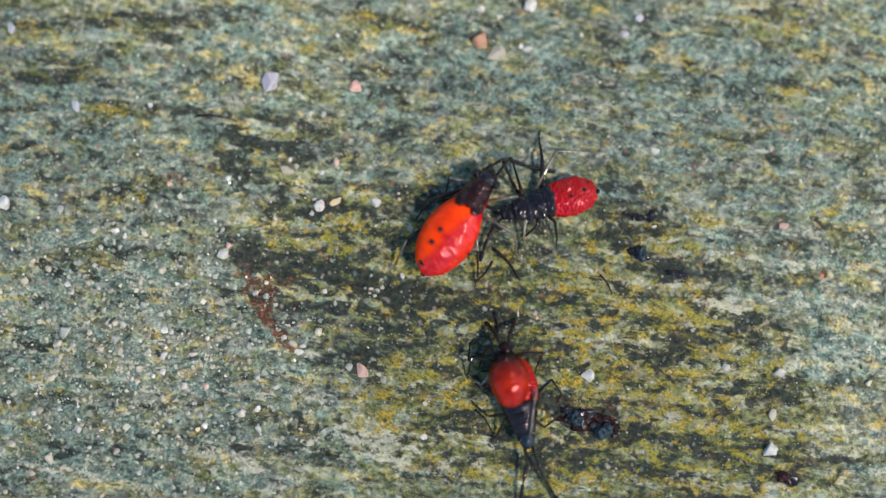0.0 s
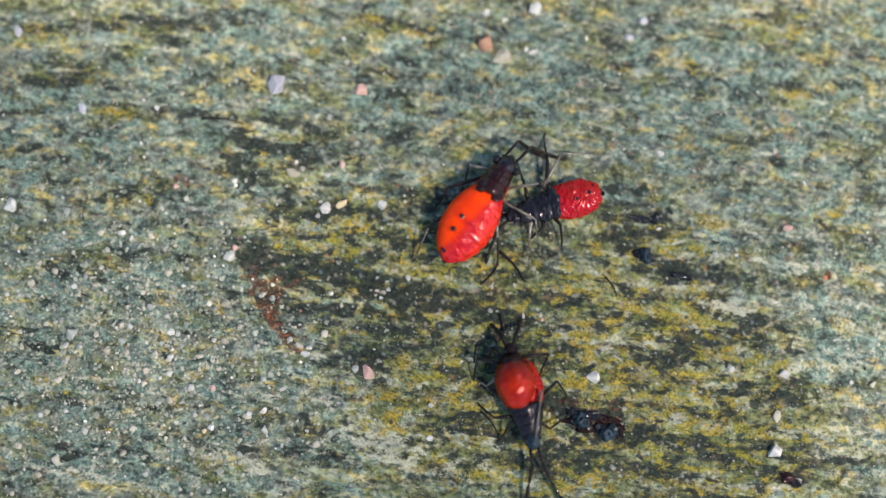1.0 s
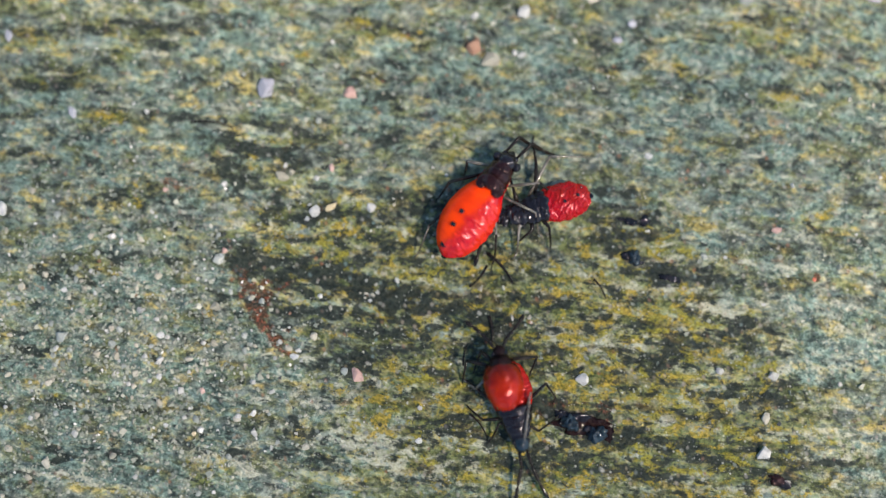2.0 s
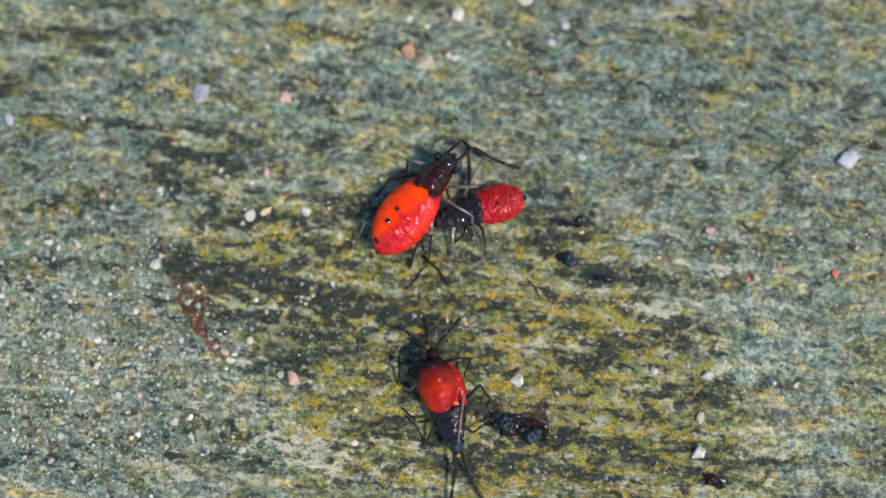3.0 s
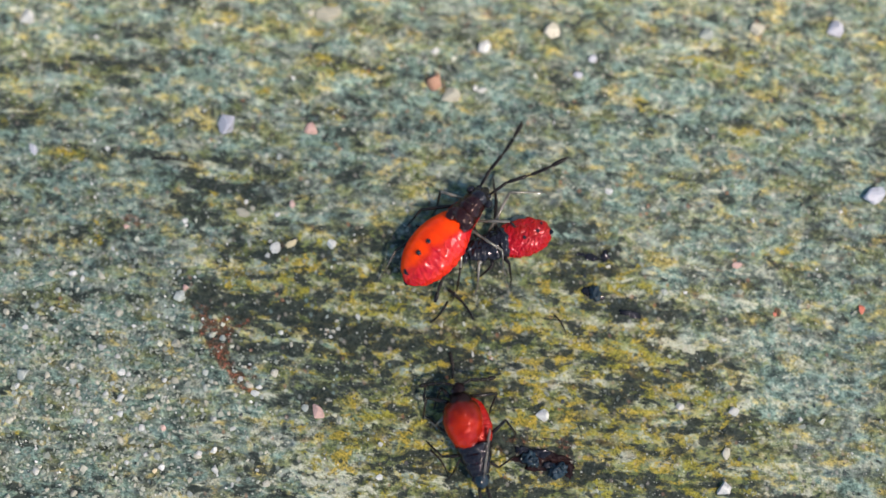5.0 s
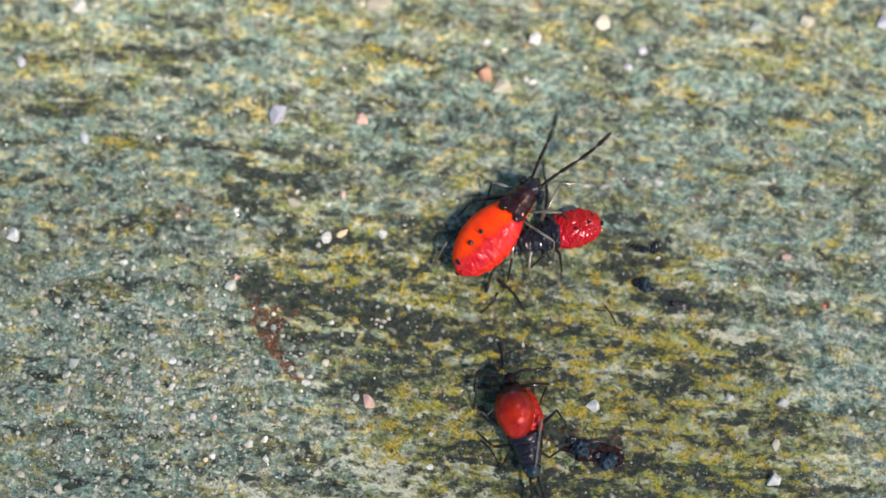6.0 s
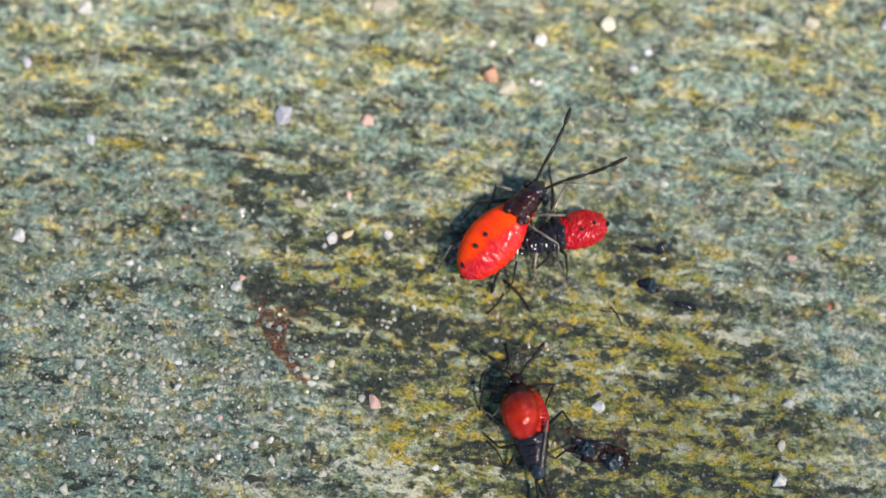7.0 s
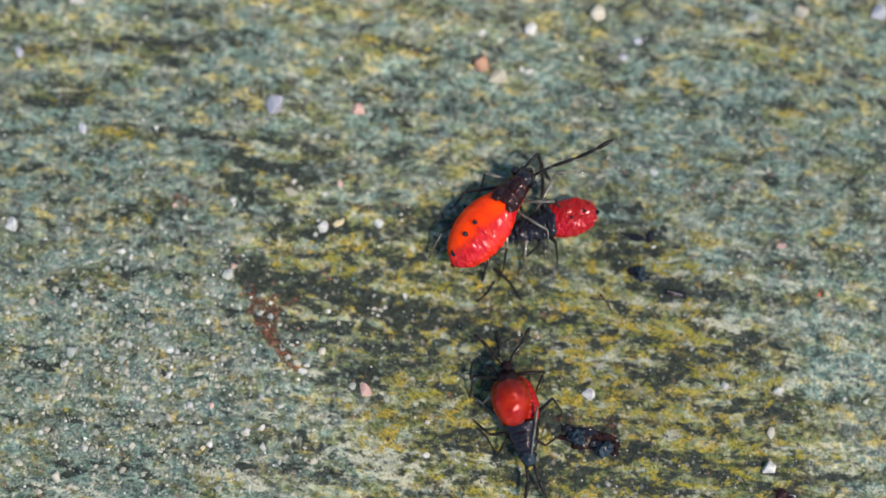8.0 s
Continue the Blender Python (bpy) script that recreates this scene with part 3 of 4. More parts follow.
# ---------------------------------------------------------------- the insects
def big_bug():
    """The walking nymph; its head looks along +y."""
    bug = tagged(new("red_bug"), "glossy orange-red bug nymph with dark brown thorax, standing", "insect", "bugs on the wood")
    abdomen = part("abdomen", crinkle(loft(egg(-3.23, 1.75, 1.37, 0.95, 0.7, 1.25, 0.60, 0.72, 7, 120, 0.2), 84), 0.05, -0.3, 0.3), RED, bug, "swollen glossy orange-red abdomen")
    for x, y, z, r in ((-0.46, -1.68, 2.04, 0.13), (-0.46, -0.92, 2.11, 0.12), (-0.30, -2.75, 1.57, 0.17)):
        part("spot", blob((x, y, z), (r * 1.2, r, 0.05), 0.2, 3, 2), BLACK, abdomen, "small black spot")
    part("tail_tip", blob((0, -3.20, 1.02), (0.17, 0.14, 0.13), 0.2, 5, 2), BLACK, abdomen, "dark tail tip")
    # thorax: a shield of three plates with a rounded hind edge, narrowing to the head
    rings = []
    for i in range(65):
        f = i / 64
        w = (0.82 - 0.22 * f) * min(1.0, (f / 0.16) ** 0.5 + 0.02) * min(1.0, 0.55 + (1 - f) * 4.5)
        step = 1 - 0.13 * math.exp(-((f - 0.46) / 0.03) ** 2) - 0.11 * math.exp(-((f - 0.72) / 0.025) ** 2)
        rings.append(((0, 0.74 + 1.68 * f, 1.48 + 0.03 * f), w * (0.6 + 0.4 * step), (0.84 - 0.36 * f) * step * min(1.0, 0.86 + f), 0.5 * min(1.0, 0.3 + f)))
    part("thorax", crumple(loft(rings, 40), 0.022, 3.0, 1), BROWN, bug, "wrinkled dark brown thorax")
    for s in (-1, 1):
        pad = []
        for i in range(19):
            f = i / 18
            k = math.sin(math.pi * min(1, 0.10 + 0.86 * f)) ** 0.5
            pad.append(((s * (0.47 - 0.05 * f), 0.60 + 0.78 * f, 2.0 - 0.06 * f), 0.30 * k, 0.10 * k, 0.2 * k))
        part("wing_pad", crumple(loft(pad, 22), 0.02, 3.0, 5 + s), BROWN, bug, "dark brown wing pad")
    for s in (-1, 1):
        part("thorax_margin", tube([(s * 0.55, 2.18, 1.40), (s * 0.64, 1.85, 1.42), (s * 0.72, 1.40, 1.44), (s * 0.80, 0.95, 1.46)], [0.02, 0.035, 0.04, 0.03]), CRIMSON, bug, "thin red thorax margin")
    part("head", loft([((0, 2.20, 1.45), 0.40, 0.42, 0.35), ((0, 2.40, 1.50), 0.54, 0.50, 0.36), ((0, 2.67, 1.48), 0.54, 0.47, 0.34), ((0, 2.90, 1.40), 0.40, 0.32, 0.28), ((0, 3.10, 1.30), 0.18, 0.14, 0.16), ((0, 3.20, 1.26), 0.06, 0.06, 0.06)], 22), BLACK, bug, "shiny black head")
    for s in (-1, 1):
        part("eye", blob((s * 0.58, 2.52, 1.60), (0.22, 0.24, 0.22), 0.05, 1, 2), BLACK, bug, "bulging dark eye")
    part("beak", tube([(0, 2.95, 1.2), (0, 2.8, 0.8), (0, 2.1, 0.55), (0, 1.3, 0.55)], [0.09, 0.08, 0.07, 0.04]), LIMB, bug)
    for s in (-1, 1):
        part("antenna_socket", blob((s * 0.33, 2.85, 1.5), (0.15, 0.17, 0.14), 0.1, 2, 2), BLACK, bug)
    la = antenna(bug, (-0.32, 2.97, 1.5), 4.05, LIMB)
    ra = antenna(bug, (0.32, 2.97, 1.5), 4.4, LIMB)
    legs = [
        leg(bug, (0.6, 1.5, 0.95), (2.00, 2.61, 1.25), (2.82, 2.65, 0.35), (3.24, 2.57, 0.00), PALE_LIMB, 0.09, LIMB),
        leg(bug, (0.7, 1.0, 0.9), (2.66, 1.25, 1.00), (3.34, 0.59, 0.15), (3.76, 0.47, -0.05), PALE_LIMB, 0.09),
        leg(bug, (0.7, 0.4, 0.85), (1.60, -0.82, 1.00), (2.16, -1.71, 0.20), (2.39, -2.47, -0.05), PALE_LIMB, 0.10, LIMB),
        leg(bug, (-0.45, 2.05, 0.95), (-1.72, 1.49, 1.15), (-1.38, 0.71, 0.20), (-1.34, 0.30, -0.05), PALE_LIMB, 0.10, LIMB),
        leg(bug, (-0.6, 1.55, 0.9), (-1.89, 0.14, 0.90), (-1.95, -0.66, 0.20), (-2.01, -1.08, -0.05), LIMB, 0.11),
        leg(bug, (-0.6, 0.9, 0.85), (-1.50, -2.33, 0.95), (-1.24, -3.67, 0.20), (-1.26, -4.10, -0.05), LIMB, 0.10, PALE_LIMB),
    ]
    return bug, la, ra, legs


def feeding_bug():
    """The crimson bug that lies low beside the walking one."""
    bug = tagged(new("crimson_bug"), "crimson bug nymph with black thorax crouching on wood", "insect", "bugs on the wood")
    abdomen = part("abdomen", crumple(crumple(loft(egg(-2.62, 1.05, 1.02, 0.72, 0.5, 0.72, 0.5, 0.7, 6, 80, 0.1), 72), 0.055, 2.0, 3), 0.016, 4.2, 6), CRIMSON, bug, "wrinkled crimson abdomen")
    for x, y, z, r in ((0.1, -1.9, 1.38, 0.08), (-0.05, -1.15, 1.45, 0.08), (0.45, -2.2, 1.10, 0.06), (-0.1, -2.58, 0.86, 0.12)):
        part("spot", blob((x, y, z), (r * 1.2, r, 0.09), 0.2, 3, 2), BLACK, abdomen, "small black spot")
    rings = []
    for i in range(41):
        f = i / 40
        ridge = 1 - 0.12 * max(0.0, math.cos(f * 20)) ** 4
        rings.append(((0.04 * math.sin(7 * f), -0.45 + 2.28 * f, 0.92), (0.92 - 0.34 * f) * ridge * min(1, 0.45 + 4 * f), (0.60 - 0.2 * f) * ridge * min(1, 0.6 + 3 * f), 0.4))
    part("thorax", crumple(loft(rings, 36), 0.06, 2.0, 7), BLACK, bug, "ridged black thorax")
    part("head", blob((0, 2.1, 0.8), (0.40, 0.48, 0.34), 0.3, 4, 4), BLACK, bug, "black head")
    for s in (-1, 1):
        part("eye", blob((s * 0.4, 2.1, 0.88), (0.13, 0.15, 0.13), 0.0, 1, 2), BLACK, bug)
        ob, whip = antenna(bug, (s * 0.2, 2.5, 0.8), 2.6, LIMB)
        ob.rotation_euler, whip.rotation_euler = (radians(-5), 0, radians(-s * 30)), (radians(-12), 0, radians(-s * 25))
    L = lambda hip, knee, ankle, toe, mat=LIMB, th=0.12: leg(bug, hip, knee, ankle, toe, mat, th)
    L((-0.5, 1.2, 0.6), (-0.73, 1.44, 1.10), (-1.89, 1.83, 0.20), (-2.24, 2.15, 0.00), PALE_LIMB)
    L((-0.55, 0.7, 0.6), (-1.02, 0.82, 0.90), (-1.36, 1.54, 0.20), (-1.56, 1.87, 0.00))
    L((-0.55, 0.2, 0.6), (-1.10, -0.06, 0.90), (-1.91, 0.03, 0.20), (-2.31, 0.17, 0.00))
    L((0.5, 1.2, 0.6), (1.18, 1.20, 0.90), (2.50, 1.19, 0.20), (2.84, 1.20, 0.00))
    L((0.55, 0.7, 0.6), (2.42, -1.05, 1.10), (2.12, -2.37, 0.60), (1.95, -3.00, 0.05), PALE_LIMB, 0.10)
    L((0.55, 0.2, 0.6), (2.28, -0.28, 1.00), (3.44, -0.46, 0.20), (3.83, -0.65, 0.00))
    return bug


def joined_bugs():
    """Two bugs, tail over tail: one looks down the boards, a smaller one up."""
    low = tagged(new("black_headed_bug"), "red bug nymph with blue-black head under another bug", "insect", "bugs on the wood")
    part("abdomen", crumple(loft(egg(-2.3, 0.9, 1.12, 0.5, 0.4, 0.62, 0.45, 0.45, 5, 44, 0.1), 40), 0.05, 1.8, 4), DEEPRED, low, "flattened deep red abdomen")
    rings = []
    for i in range(45):
        f = i / 44
        ridge = 1 - 0.14 * max(0.0, math.cos(f * 21)) ** 4
        rings.append(((0, 0.05 + 1.65 * f, 0.75), (1.0 - 0.48 * f) * (0.7 + 0.3 * ridge) * min(1, 0.75 + 4 * f), (0.55 - 0.15 * f) * ridge, 0.4))
    part("thorax", crumple(loft(rings, 32), 0.02, 2.5, 9), BLACK, low, "ridged black thorax")
    part("head", blob((0, 1.95, 0.78), (0.40, 0.46, 0.33), 0.15, 4), BLUEBLACK, low, "glossy blue-black head")
    for s in (-1, 1):
        part("eye", blob((s * 0.36, 1.85, 0.86), (0.12, 0.14, 0.12), 0.0, 1, 2), BLACK, low)
    for s, yaw, bend in ((1, 6, 14), (-1, -2, -14)):
        ob, whip = antenna(low, (-s * 0.2, 2.3, 0.72), 3.6, LIMB)
        ob.rotation_euler, whip.rotation_euler = (radians(-4), 0, radians(yaw)), (radians(-5), 0, radians(bend))
    leg(low, (0.5, 1.1, 0.6), (0.86, 0.74, 0.70), (1.34, 1.41, 0.20), (1.76, 1.78, 0.00), LIMB, 0.10)
    leg(low, (0.55, 0.6, 0.6), (1.69, 0.45, 0.50), (2.19, -0.20, 0.15), (2.36, -0.46, 0.00), LIMB, 0.10)
    leg(low, (-0.5, 1.1, 0.6), (-1.00, 1.56, 0.50), (-1.92, 1.19, 0.20), (-2.28, 0.99, 0.00), LIMB, 0.09)
    leg(low, (-0.5, 0.6, 0.6), (-0.95, -0.51, 1.30), (-0.22, 1.63, 1.20), (-0.02, 2.53, 0.40), PALE_LIMB, 0.08)
    leg(low, (-0.55, 0.1, 0.6), (-1.82, -0.74, 0.80), (-2.22, 0.09, 0.15), (-1.95, 0.49, 0.00), LIMB, 0.10)
    leg(low, (0.55, 0.1, 0.6), (1.53, -0.98, 0.80), (1.97, -1.56, 0.15), (2.17, -1.71, 0.00), LIMB, 0.11)

    top = tagged(new("brown_headed_bug"), "small bug nymph with domed red abdomen and brown head", "insect", "bugs on the wood")
    part("abdomen", crumple(loft(egg(-1.62, 0.82, 1.02, 0.9, 0.6, 0.8, 0.42, 0.28, 4, 72, 0.0), 64), 0.03, 1.7, 2), DOME, top, "domed glossy red abdomen")
    part("thorax", loft([((0, 0.45, 0.85), 0.62, 0.55, 0.4), ((0, 0.7, 0.9), 0.60, 0.52, 0.4), ((0, 0.95, 0.9), 0.52, 0.46, 0.4), ((0, 1.15, 0.88), 0.40, 0.36, 0.3)], 22), RUSTY, top, "red-brown thorax")
    part("head", blob((0, 1.32, 0.85), (0.32, 0.36, 0.28), 0.1, 6), RUSTY, top, "small red-brown head")
    for s in (-1, 1):
        part("eye", blob((s * 0.3, 1.28, 0.92), (0.1, 0.11, 0.1), 0.0, 1, 2), BLACK, top)
    feelers = [antenna(top, (s * 0.22, 1.55, 0.85), 2.05, LIMB) for s in (-1, 1)]
    leg(top, (0.4, 0.9, 0.7), (1.90, 0.84, 0.55), (1.50, 0.11, 0.05), (1.36, -0.26, -0.25), LIMB, 0.11)
    leg(top, (-0.4, 0.9, 0.7), (-0.87, 1.50, 0.45), (-1.23, 0.82, -0.15), (-1.40, 0.40, -0.35), LIMB, 0.12)
    leg(top, (-0.45, 0.7, 0.7), (-1.67, 1.12, 0.35), (-1.94, 0.28, -0.25), (-2.03, -0.01, -0.45), LIMB, 0.11)
    leg(top, (-0.45, 0.4, 0.7), (-1.41, -0.34, 0.35), (-1.83, 0.04, -0.15), (-2.00, 0.22, -0.45), PALE_LIMB, 0.10)
    return low, top, feelers


bug, left_feeler, right_feeler, bug_legs = big_bug()
crimson = feeding_bug()
crimson.matrix_world = pose(*[v * MM for v in (6.18, 5.64)], 0, 0, 0, 105.0) @ Matrix.Diagonal((1, 1, 0.66, 1))
low_bug, top_bug, top_feelers = joined_bugs()
low_bug.matrix_world = pose(*[v * MM for v in (4.64, -4.48)], 0, 0, 0, -168.5)


# ---------------------------------------------------------------- remains of insects
def remains(name, label, lumps, x, y, deg=0.0):
    """A dried, crumpled scrap: lumps of (x, y, z, rx, ry, rz, material)."""
    ob = tagged(new(name), label, "insect remains")
    for i, (lx, ly, lz, rx, ry, rz, mat) in enumerate(lumps):
        part("lump", crumple(blob((lx, ly, lz), (rx, ry, rz), 0.7, i + round(10 * abs(x)), 4), 0.012, 3.5, i), mat, ob)
    ob.matrix_world = pose(x * MM, y * MM, float(relief(x, y)) * MM, 0, 0, deg)
    return ob


remains("insect_remains", "crumpled blue-black insect remains with reddish skin", [
    (0.05, 0.0, 0.02, 1.15, 0.42, 0.05, RUSTY), (-0.72, 0.05, 0.12, 0.36, 0.34, 0.22, BLUEBLACK), (-0.5, -0.15, 0.10, 0.24, 0.2, 0.16, BLUEBLACK), (0.72, -0.32, 0.13, 0.40, 0.34, 0.24, BLUEBLACK),
    (0.95, -0.1, 0.10, 0.24, 0.26, 0.18, BLUEBLACK), (0.35, -0.1, 0.07, 0.34, 0.2, 0.12, BLACK), (-0.2, 0.4, 0.06, 0.55, 0.18, 0.10, BLACK), (0.6, 0.35, 0.05, 0.6, 0.16, 0.10, RUSTY),
    (1.3, -0.2, 0.02, 0.3, 0.42, 0.06, RUSTY), (-1.15, 0.35, 0.04, 0.35, 0.22, 0.10, BLACK), (-1.05, -0.1, 0.04, 0.2, 0.14, 0.08, BLACK)], 8.27, -5.60, -12)
remains("insect_remains", "small blue-black shiny insect scrap on dark stain", [
    (0, 0, 0.10, 0.27, 0.38, 0.22, BLUEBLACK), (-0.35, 0.15, 0.03, 0.3, 0.2, 0.08, BLACK), (0.2, -0.3, 0.03, 0.25, 0.12, 0.06, BLACK)], 10.99, 3.07, 5)
remains("insect_remains", "black flattened insect scrap on mossy wood", [
    (0.1, 0.1, 0.03, 0.2, 0.3, 0.09, BLACK), (-0.55, -0.1, 0.02, 0.32, 0.16, 0.06, BLACK), (-1.1, 0.0, 0.01, 0.25, 0.12, 0.05, BLACK)], 11.42, 4.92, -10)
remains("insect_remains", "flat black insect scrap on wood", [(0, 0, 0.02, 0.42, 0.14, 0.07, BLACK), (0.4, -0.1, 0.02, 0.25, 0.1, 0.05, BLACK)], 12.76, 2.03, -10)
remains("insect_remains", "dark brown scrap on bleached wood", [(0, 0, 0.04, 0.45, 0.22, 0.12, BROWN), (0.4, -0.1, 0.03, 0.3, 0.16, 0.1, BLACK)], 18.21, -8.33, -20)


def twig(x0, y0, x1, y1, thick, mat=LIMB, bow=0.15):
    """A thin dark stick, bowed and tapering, lying on the wood."""
    ob = tagged(new("dark_stick"), "thin dark tapering stick lying on wood", "insect leg", "shed legs")
    n = 6
    pts = []
    for i in range(n + 1):
        f = i / n
        x, y = (x1 - x0) * f, (y1 - y0) * f
        off = bow * math.sin(math.pi * f)
        pts.append((x - off * (y1 - y0) * 0.5, y + off * (x1 - x0) * 0.5, float(relief(x0 + x, y0 + y)) + thick * 0.7))
    part("stick", tube(pts, [thick * (1 - 0.5 * i / n) for i in range(n + 1)], 6), mat, ob)
    ob.location = (x0 * MM, y0 * MM, 0)


twig(3.35, 3.28, 4.69, 1.71, 0.10)
twig(3.35, 2.64, 2.42, 1.52, 0.07)
twig(3.44, 0.02, 3.58, -1.37, 0.10)
twig(8.88, 1.95, 9.51, 0.91, 0.06)
twig(2.13, -2.53, 2.36, -1.38, 0.06)
twig(2.43, -4.97, 3.35, -6.19, 0.06)
twig(-12.17, 10.16, -9.95, 9.87, 0.07)


# ---------------------------------------------------------------- grit
def hull(seed, count=15, flat=0.7):
    """A chipped, worn grain about 1 across: the hull of random points."""
    r = random.Random(seed)
    bm = bmesh.new()
    skew = r.uniform(-0.35, 0.35)
    for _ in range(count):
        v = Vector((r.gauss(0, 1), r.gauss(0, 1), r.gauss(0, 1))).normalized() * r.uniform(0.40, 0.53)
        v.x *= 1 + skew * v.y * 2
        bm.verts.new((v.x, v.y, v.z * flat))
    bmesh.ops.convex_hull(bm, input=bm.verts)
    bmesh.ops.delete(bm, geom=[v for v in bm.verts if not v.link_faces], context="VERTS")
    return bm


GRAINS = {}


def grain_mesh(shape, material):
    if (shape, material.name) not in GRAINS:
        worn = shape >= 20
        bm = hull(shape, 24 if worn else 30 if shape < 6 else 14, 0.5 + 0.05 * (shape % 5))
        bmesh.ops.bevel(bm, geom=bm.edges[:] + bm.verts[:], offset=0.05 if worn else 0.025, segments=1, affect="EDGES", clamp_overlap=True)
        GRAINS[shape, material.name] = mesh_of("grain", bm, material, worn)
    return GRAINS[shape, material.name]


def grain(x, y, w, h, deg, material, label, shape=0, name="pebble"):
    """One grain on the wood: place and size in mm."""
    ob = new(name, grain_mesh(shape, material))
    ob.rotation_euler, ob.scale = (0, 0, radians(deg)), (w * MM, h * MM, 0.8 * min(w, h) * MM)
    ob.location = (x * MM, y * MM, (float(relief(x, y)) + 0.16 * min(w, h)) * MM)
    return tagged(ob, label, "pebble", "grit on the wood")


W_, L_, P_, T_ = "white quartz grain lying on weathered wood", "pale lilac quartz chip on weathered wood", "pink feldspar grain on weathered wood", "tan sand grain on weathered wood"
grain(-8.22, 12.03, 1.35, 1.55, 10, LILAC, L_, 12)
grain(-3.76, 11.72, 0.95, 0.75, -35, PINK, P_, 8)
grain(-18.39, 10.68, 0.5, 0.85, 15, LILAC, L_, 9)
grain(2.76, 14.21, 1.3, 1.1, 25, AMBER, "amber-brown stone chip on wood", 13)
grain(3.59, 13.49, 1.2, 0.9, 10, TAN, T_, 4)
grain(5.19, 13.77, 0.7, 0.4, 25, QUARTZ, W_, 10)
grain(2.70, 15.97, 0.6, 0.5, 0, QUARTZ, W_, 11)
grain(5.31, 16.10, 0.9, 0.8, 30, QUARTZ, W_, 2)
grain(11.07, 15.51, 0.5, 0.5, 0, LILAC, L_, 1)
grain(-7.36, 7.30, 0.9, 0.55, -32, TAN, T_, 2)
grain(-4.76, 5.69, 0.95, 0.5, 22, CREAM, "cream elongated bright grain", 12)
grain(-5.60, 5.48, 0.6, 0.75, -15, QUARTZ, "cloudy grey quartz grain", 1)
grain(-2.68, 5.66, 0.55, 0.6, 0, QUARTZ, W_, 3)
grain(-4.78, 7.72, 0.35, 0.45, 0, PINK, P_, 5)
grain(-21.92, 5.53, 0.75, 0.85, 0, QUARTZ, W_, 4)
grain(-10.27, 3.41, 0.4, 0.4, 0, PINK, P_, 8)
grain(-10.58, 2.94, 0.75, 0.65, 20, GREY, "grey stone grain on weathered wood", 2)
grain(-18.50, -1.07, 0.95, 0.8, -10, GREY, "grey angular stone chip on wood", 13)
grain(-3.33, -3.04, 0.65, 0.95, 30, PINK, P_, 4)
grain(-6.58, -2.07, 0.55, 0.4, 0, QUARTZ, W_, 3)
grain(8.26, -3.23, 0.8, 0.7, -20, QUARTZ, W_, 4)
grain(18.12, -3.08, 0.75, 0.75, 30, QUARTZ, W_, 10)
grain(15.30, -2.80, 0.5, 0.4, 0, QUARTZ, W_, 5)
grain(17.44, -6.97, 1.0, 0.85, -25, QUARTZ, "large clear quartz grain", 7)
grain(17.65, -5.20, 0.5, 0.75, 0, TAN, T_, 2)
grain(18.61, -8.38, 0.65, 0.3, -15, QUARTZ, W_, 11)
grain(-0.16, -6.34, 0.4, 0.35, 0, QUARTZ, W_, 1)
grain(-8.57, -5.94, 0.5, 0.6, 40, QUARTZ, W_, 13)
grain(-9.20, -2.57, 0.4, 0.5, 0, TAN, T_, 15)
grain(-10.71, 0.49, 0.6, 0.5, 0, TAN, T_, 4)
grain(-13.49, -0.97, 0.45, 0.4, 0, QUARTZ, W_, 1)
grain(-13.97, -1.55, 0.35, 0.3, 0, GREY, "grey stone grain on weathered wood", 2)
grain(-15.97, -1.44, 0.5, 0.45, 0, GREY, "grey stone grain on weathered wood", 3)
grain(-15.75, -2.07, 0.4, 0.5, 0, TAN, T_, 5)
grain(-18.52, 1.36, 0.35, 0.3, 0, QUARTZ, W_, 1)
grain(-17.61, 0.29, 0.4, 0.4, 0, TAN, T_, 4)
grain(-14.60, 0.30, 0.4, 0.4, 0, QUARTZ, W_, 3)
grain(20.36, 1.94, 0.28, 0.32, 0, ORANGE, "tiny orange-red chip on wood", 9)
grain(24.85, 2.19, 0.48, 0.62, 0, ORANGE, "orange-red stone chip on wood", 9)
grain(25.63, 8.13, 1.35, 1.05, 10, LILAC, "broad milky lilac-grey quartz pebble", 2)
grain(14.61, 3.11, 0.5, 0.5, 0, GREY, "glinting grey mineral grain", 10)
grain(-0.11, -4.69, 0.3, 0.3, 0, QUARTZ, W_, 3)
grain(-1.31, 1.86, 0.25, 0.4, 20, QUARTZ, W_, 3)
grain(-14.51, 10.72, 0.3, 0.3, 0, QUARTZ, W_, 3)
grain(-10.37, 6.88, 0.35, 0.35, 0, QUARTZ, W_, 2)
grain(-13.23, 11.50, 0.35, 0.3, 0, TAN, T_, 2)
grain(-18.91, 17.76, 0.9, 0.9, 10, QUARTZ, W_, 4)
grain(-2.96, 17.95, 1.6, 1.0, 10, TAN, "broad flat tan stone chip", 3)
grain(8.94, 17.02, 0.9, 1.0, 0, TAN, T_, 1)
grain(17.12, 16.75, 0.9, 0.7, 0, GREY, "grey stone grain on weathered wood", 4)
grain(19.81, 17.07, 0.9, 0.8, 0, TAN, T_, 3)
grain(23.97, 17.02, 1.0, 1.0, 0, LILAC, L_, 4)
grain(1.24, 7.39, 0.2, 0.2, 0, QUARTZ, W_, 1)
grain(-13.41, 6.60, 0.4, 0.3, 0, PINK, P_, 8)
grain(0.52, 3.12, 0.18, 0.2, 0, QUARTZ, W_, 1)
grain(-21.89, 14.78, 0.5, 0.8, 0, LILAC, L_, 9)
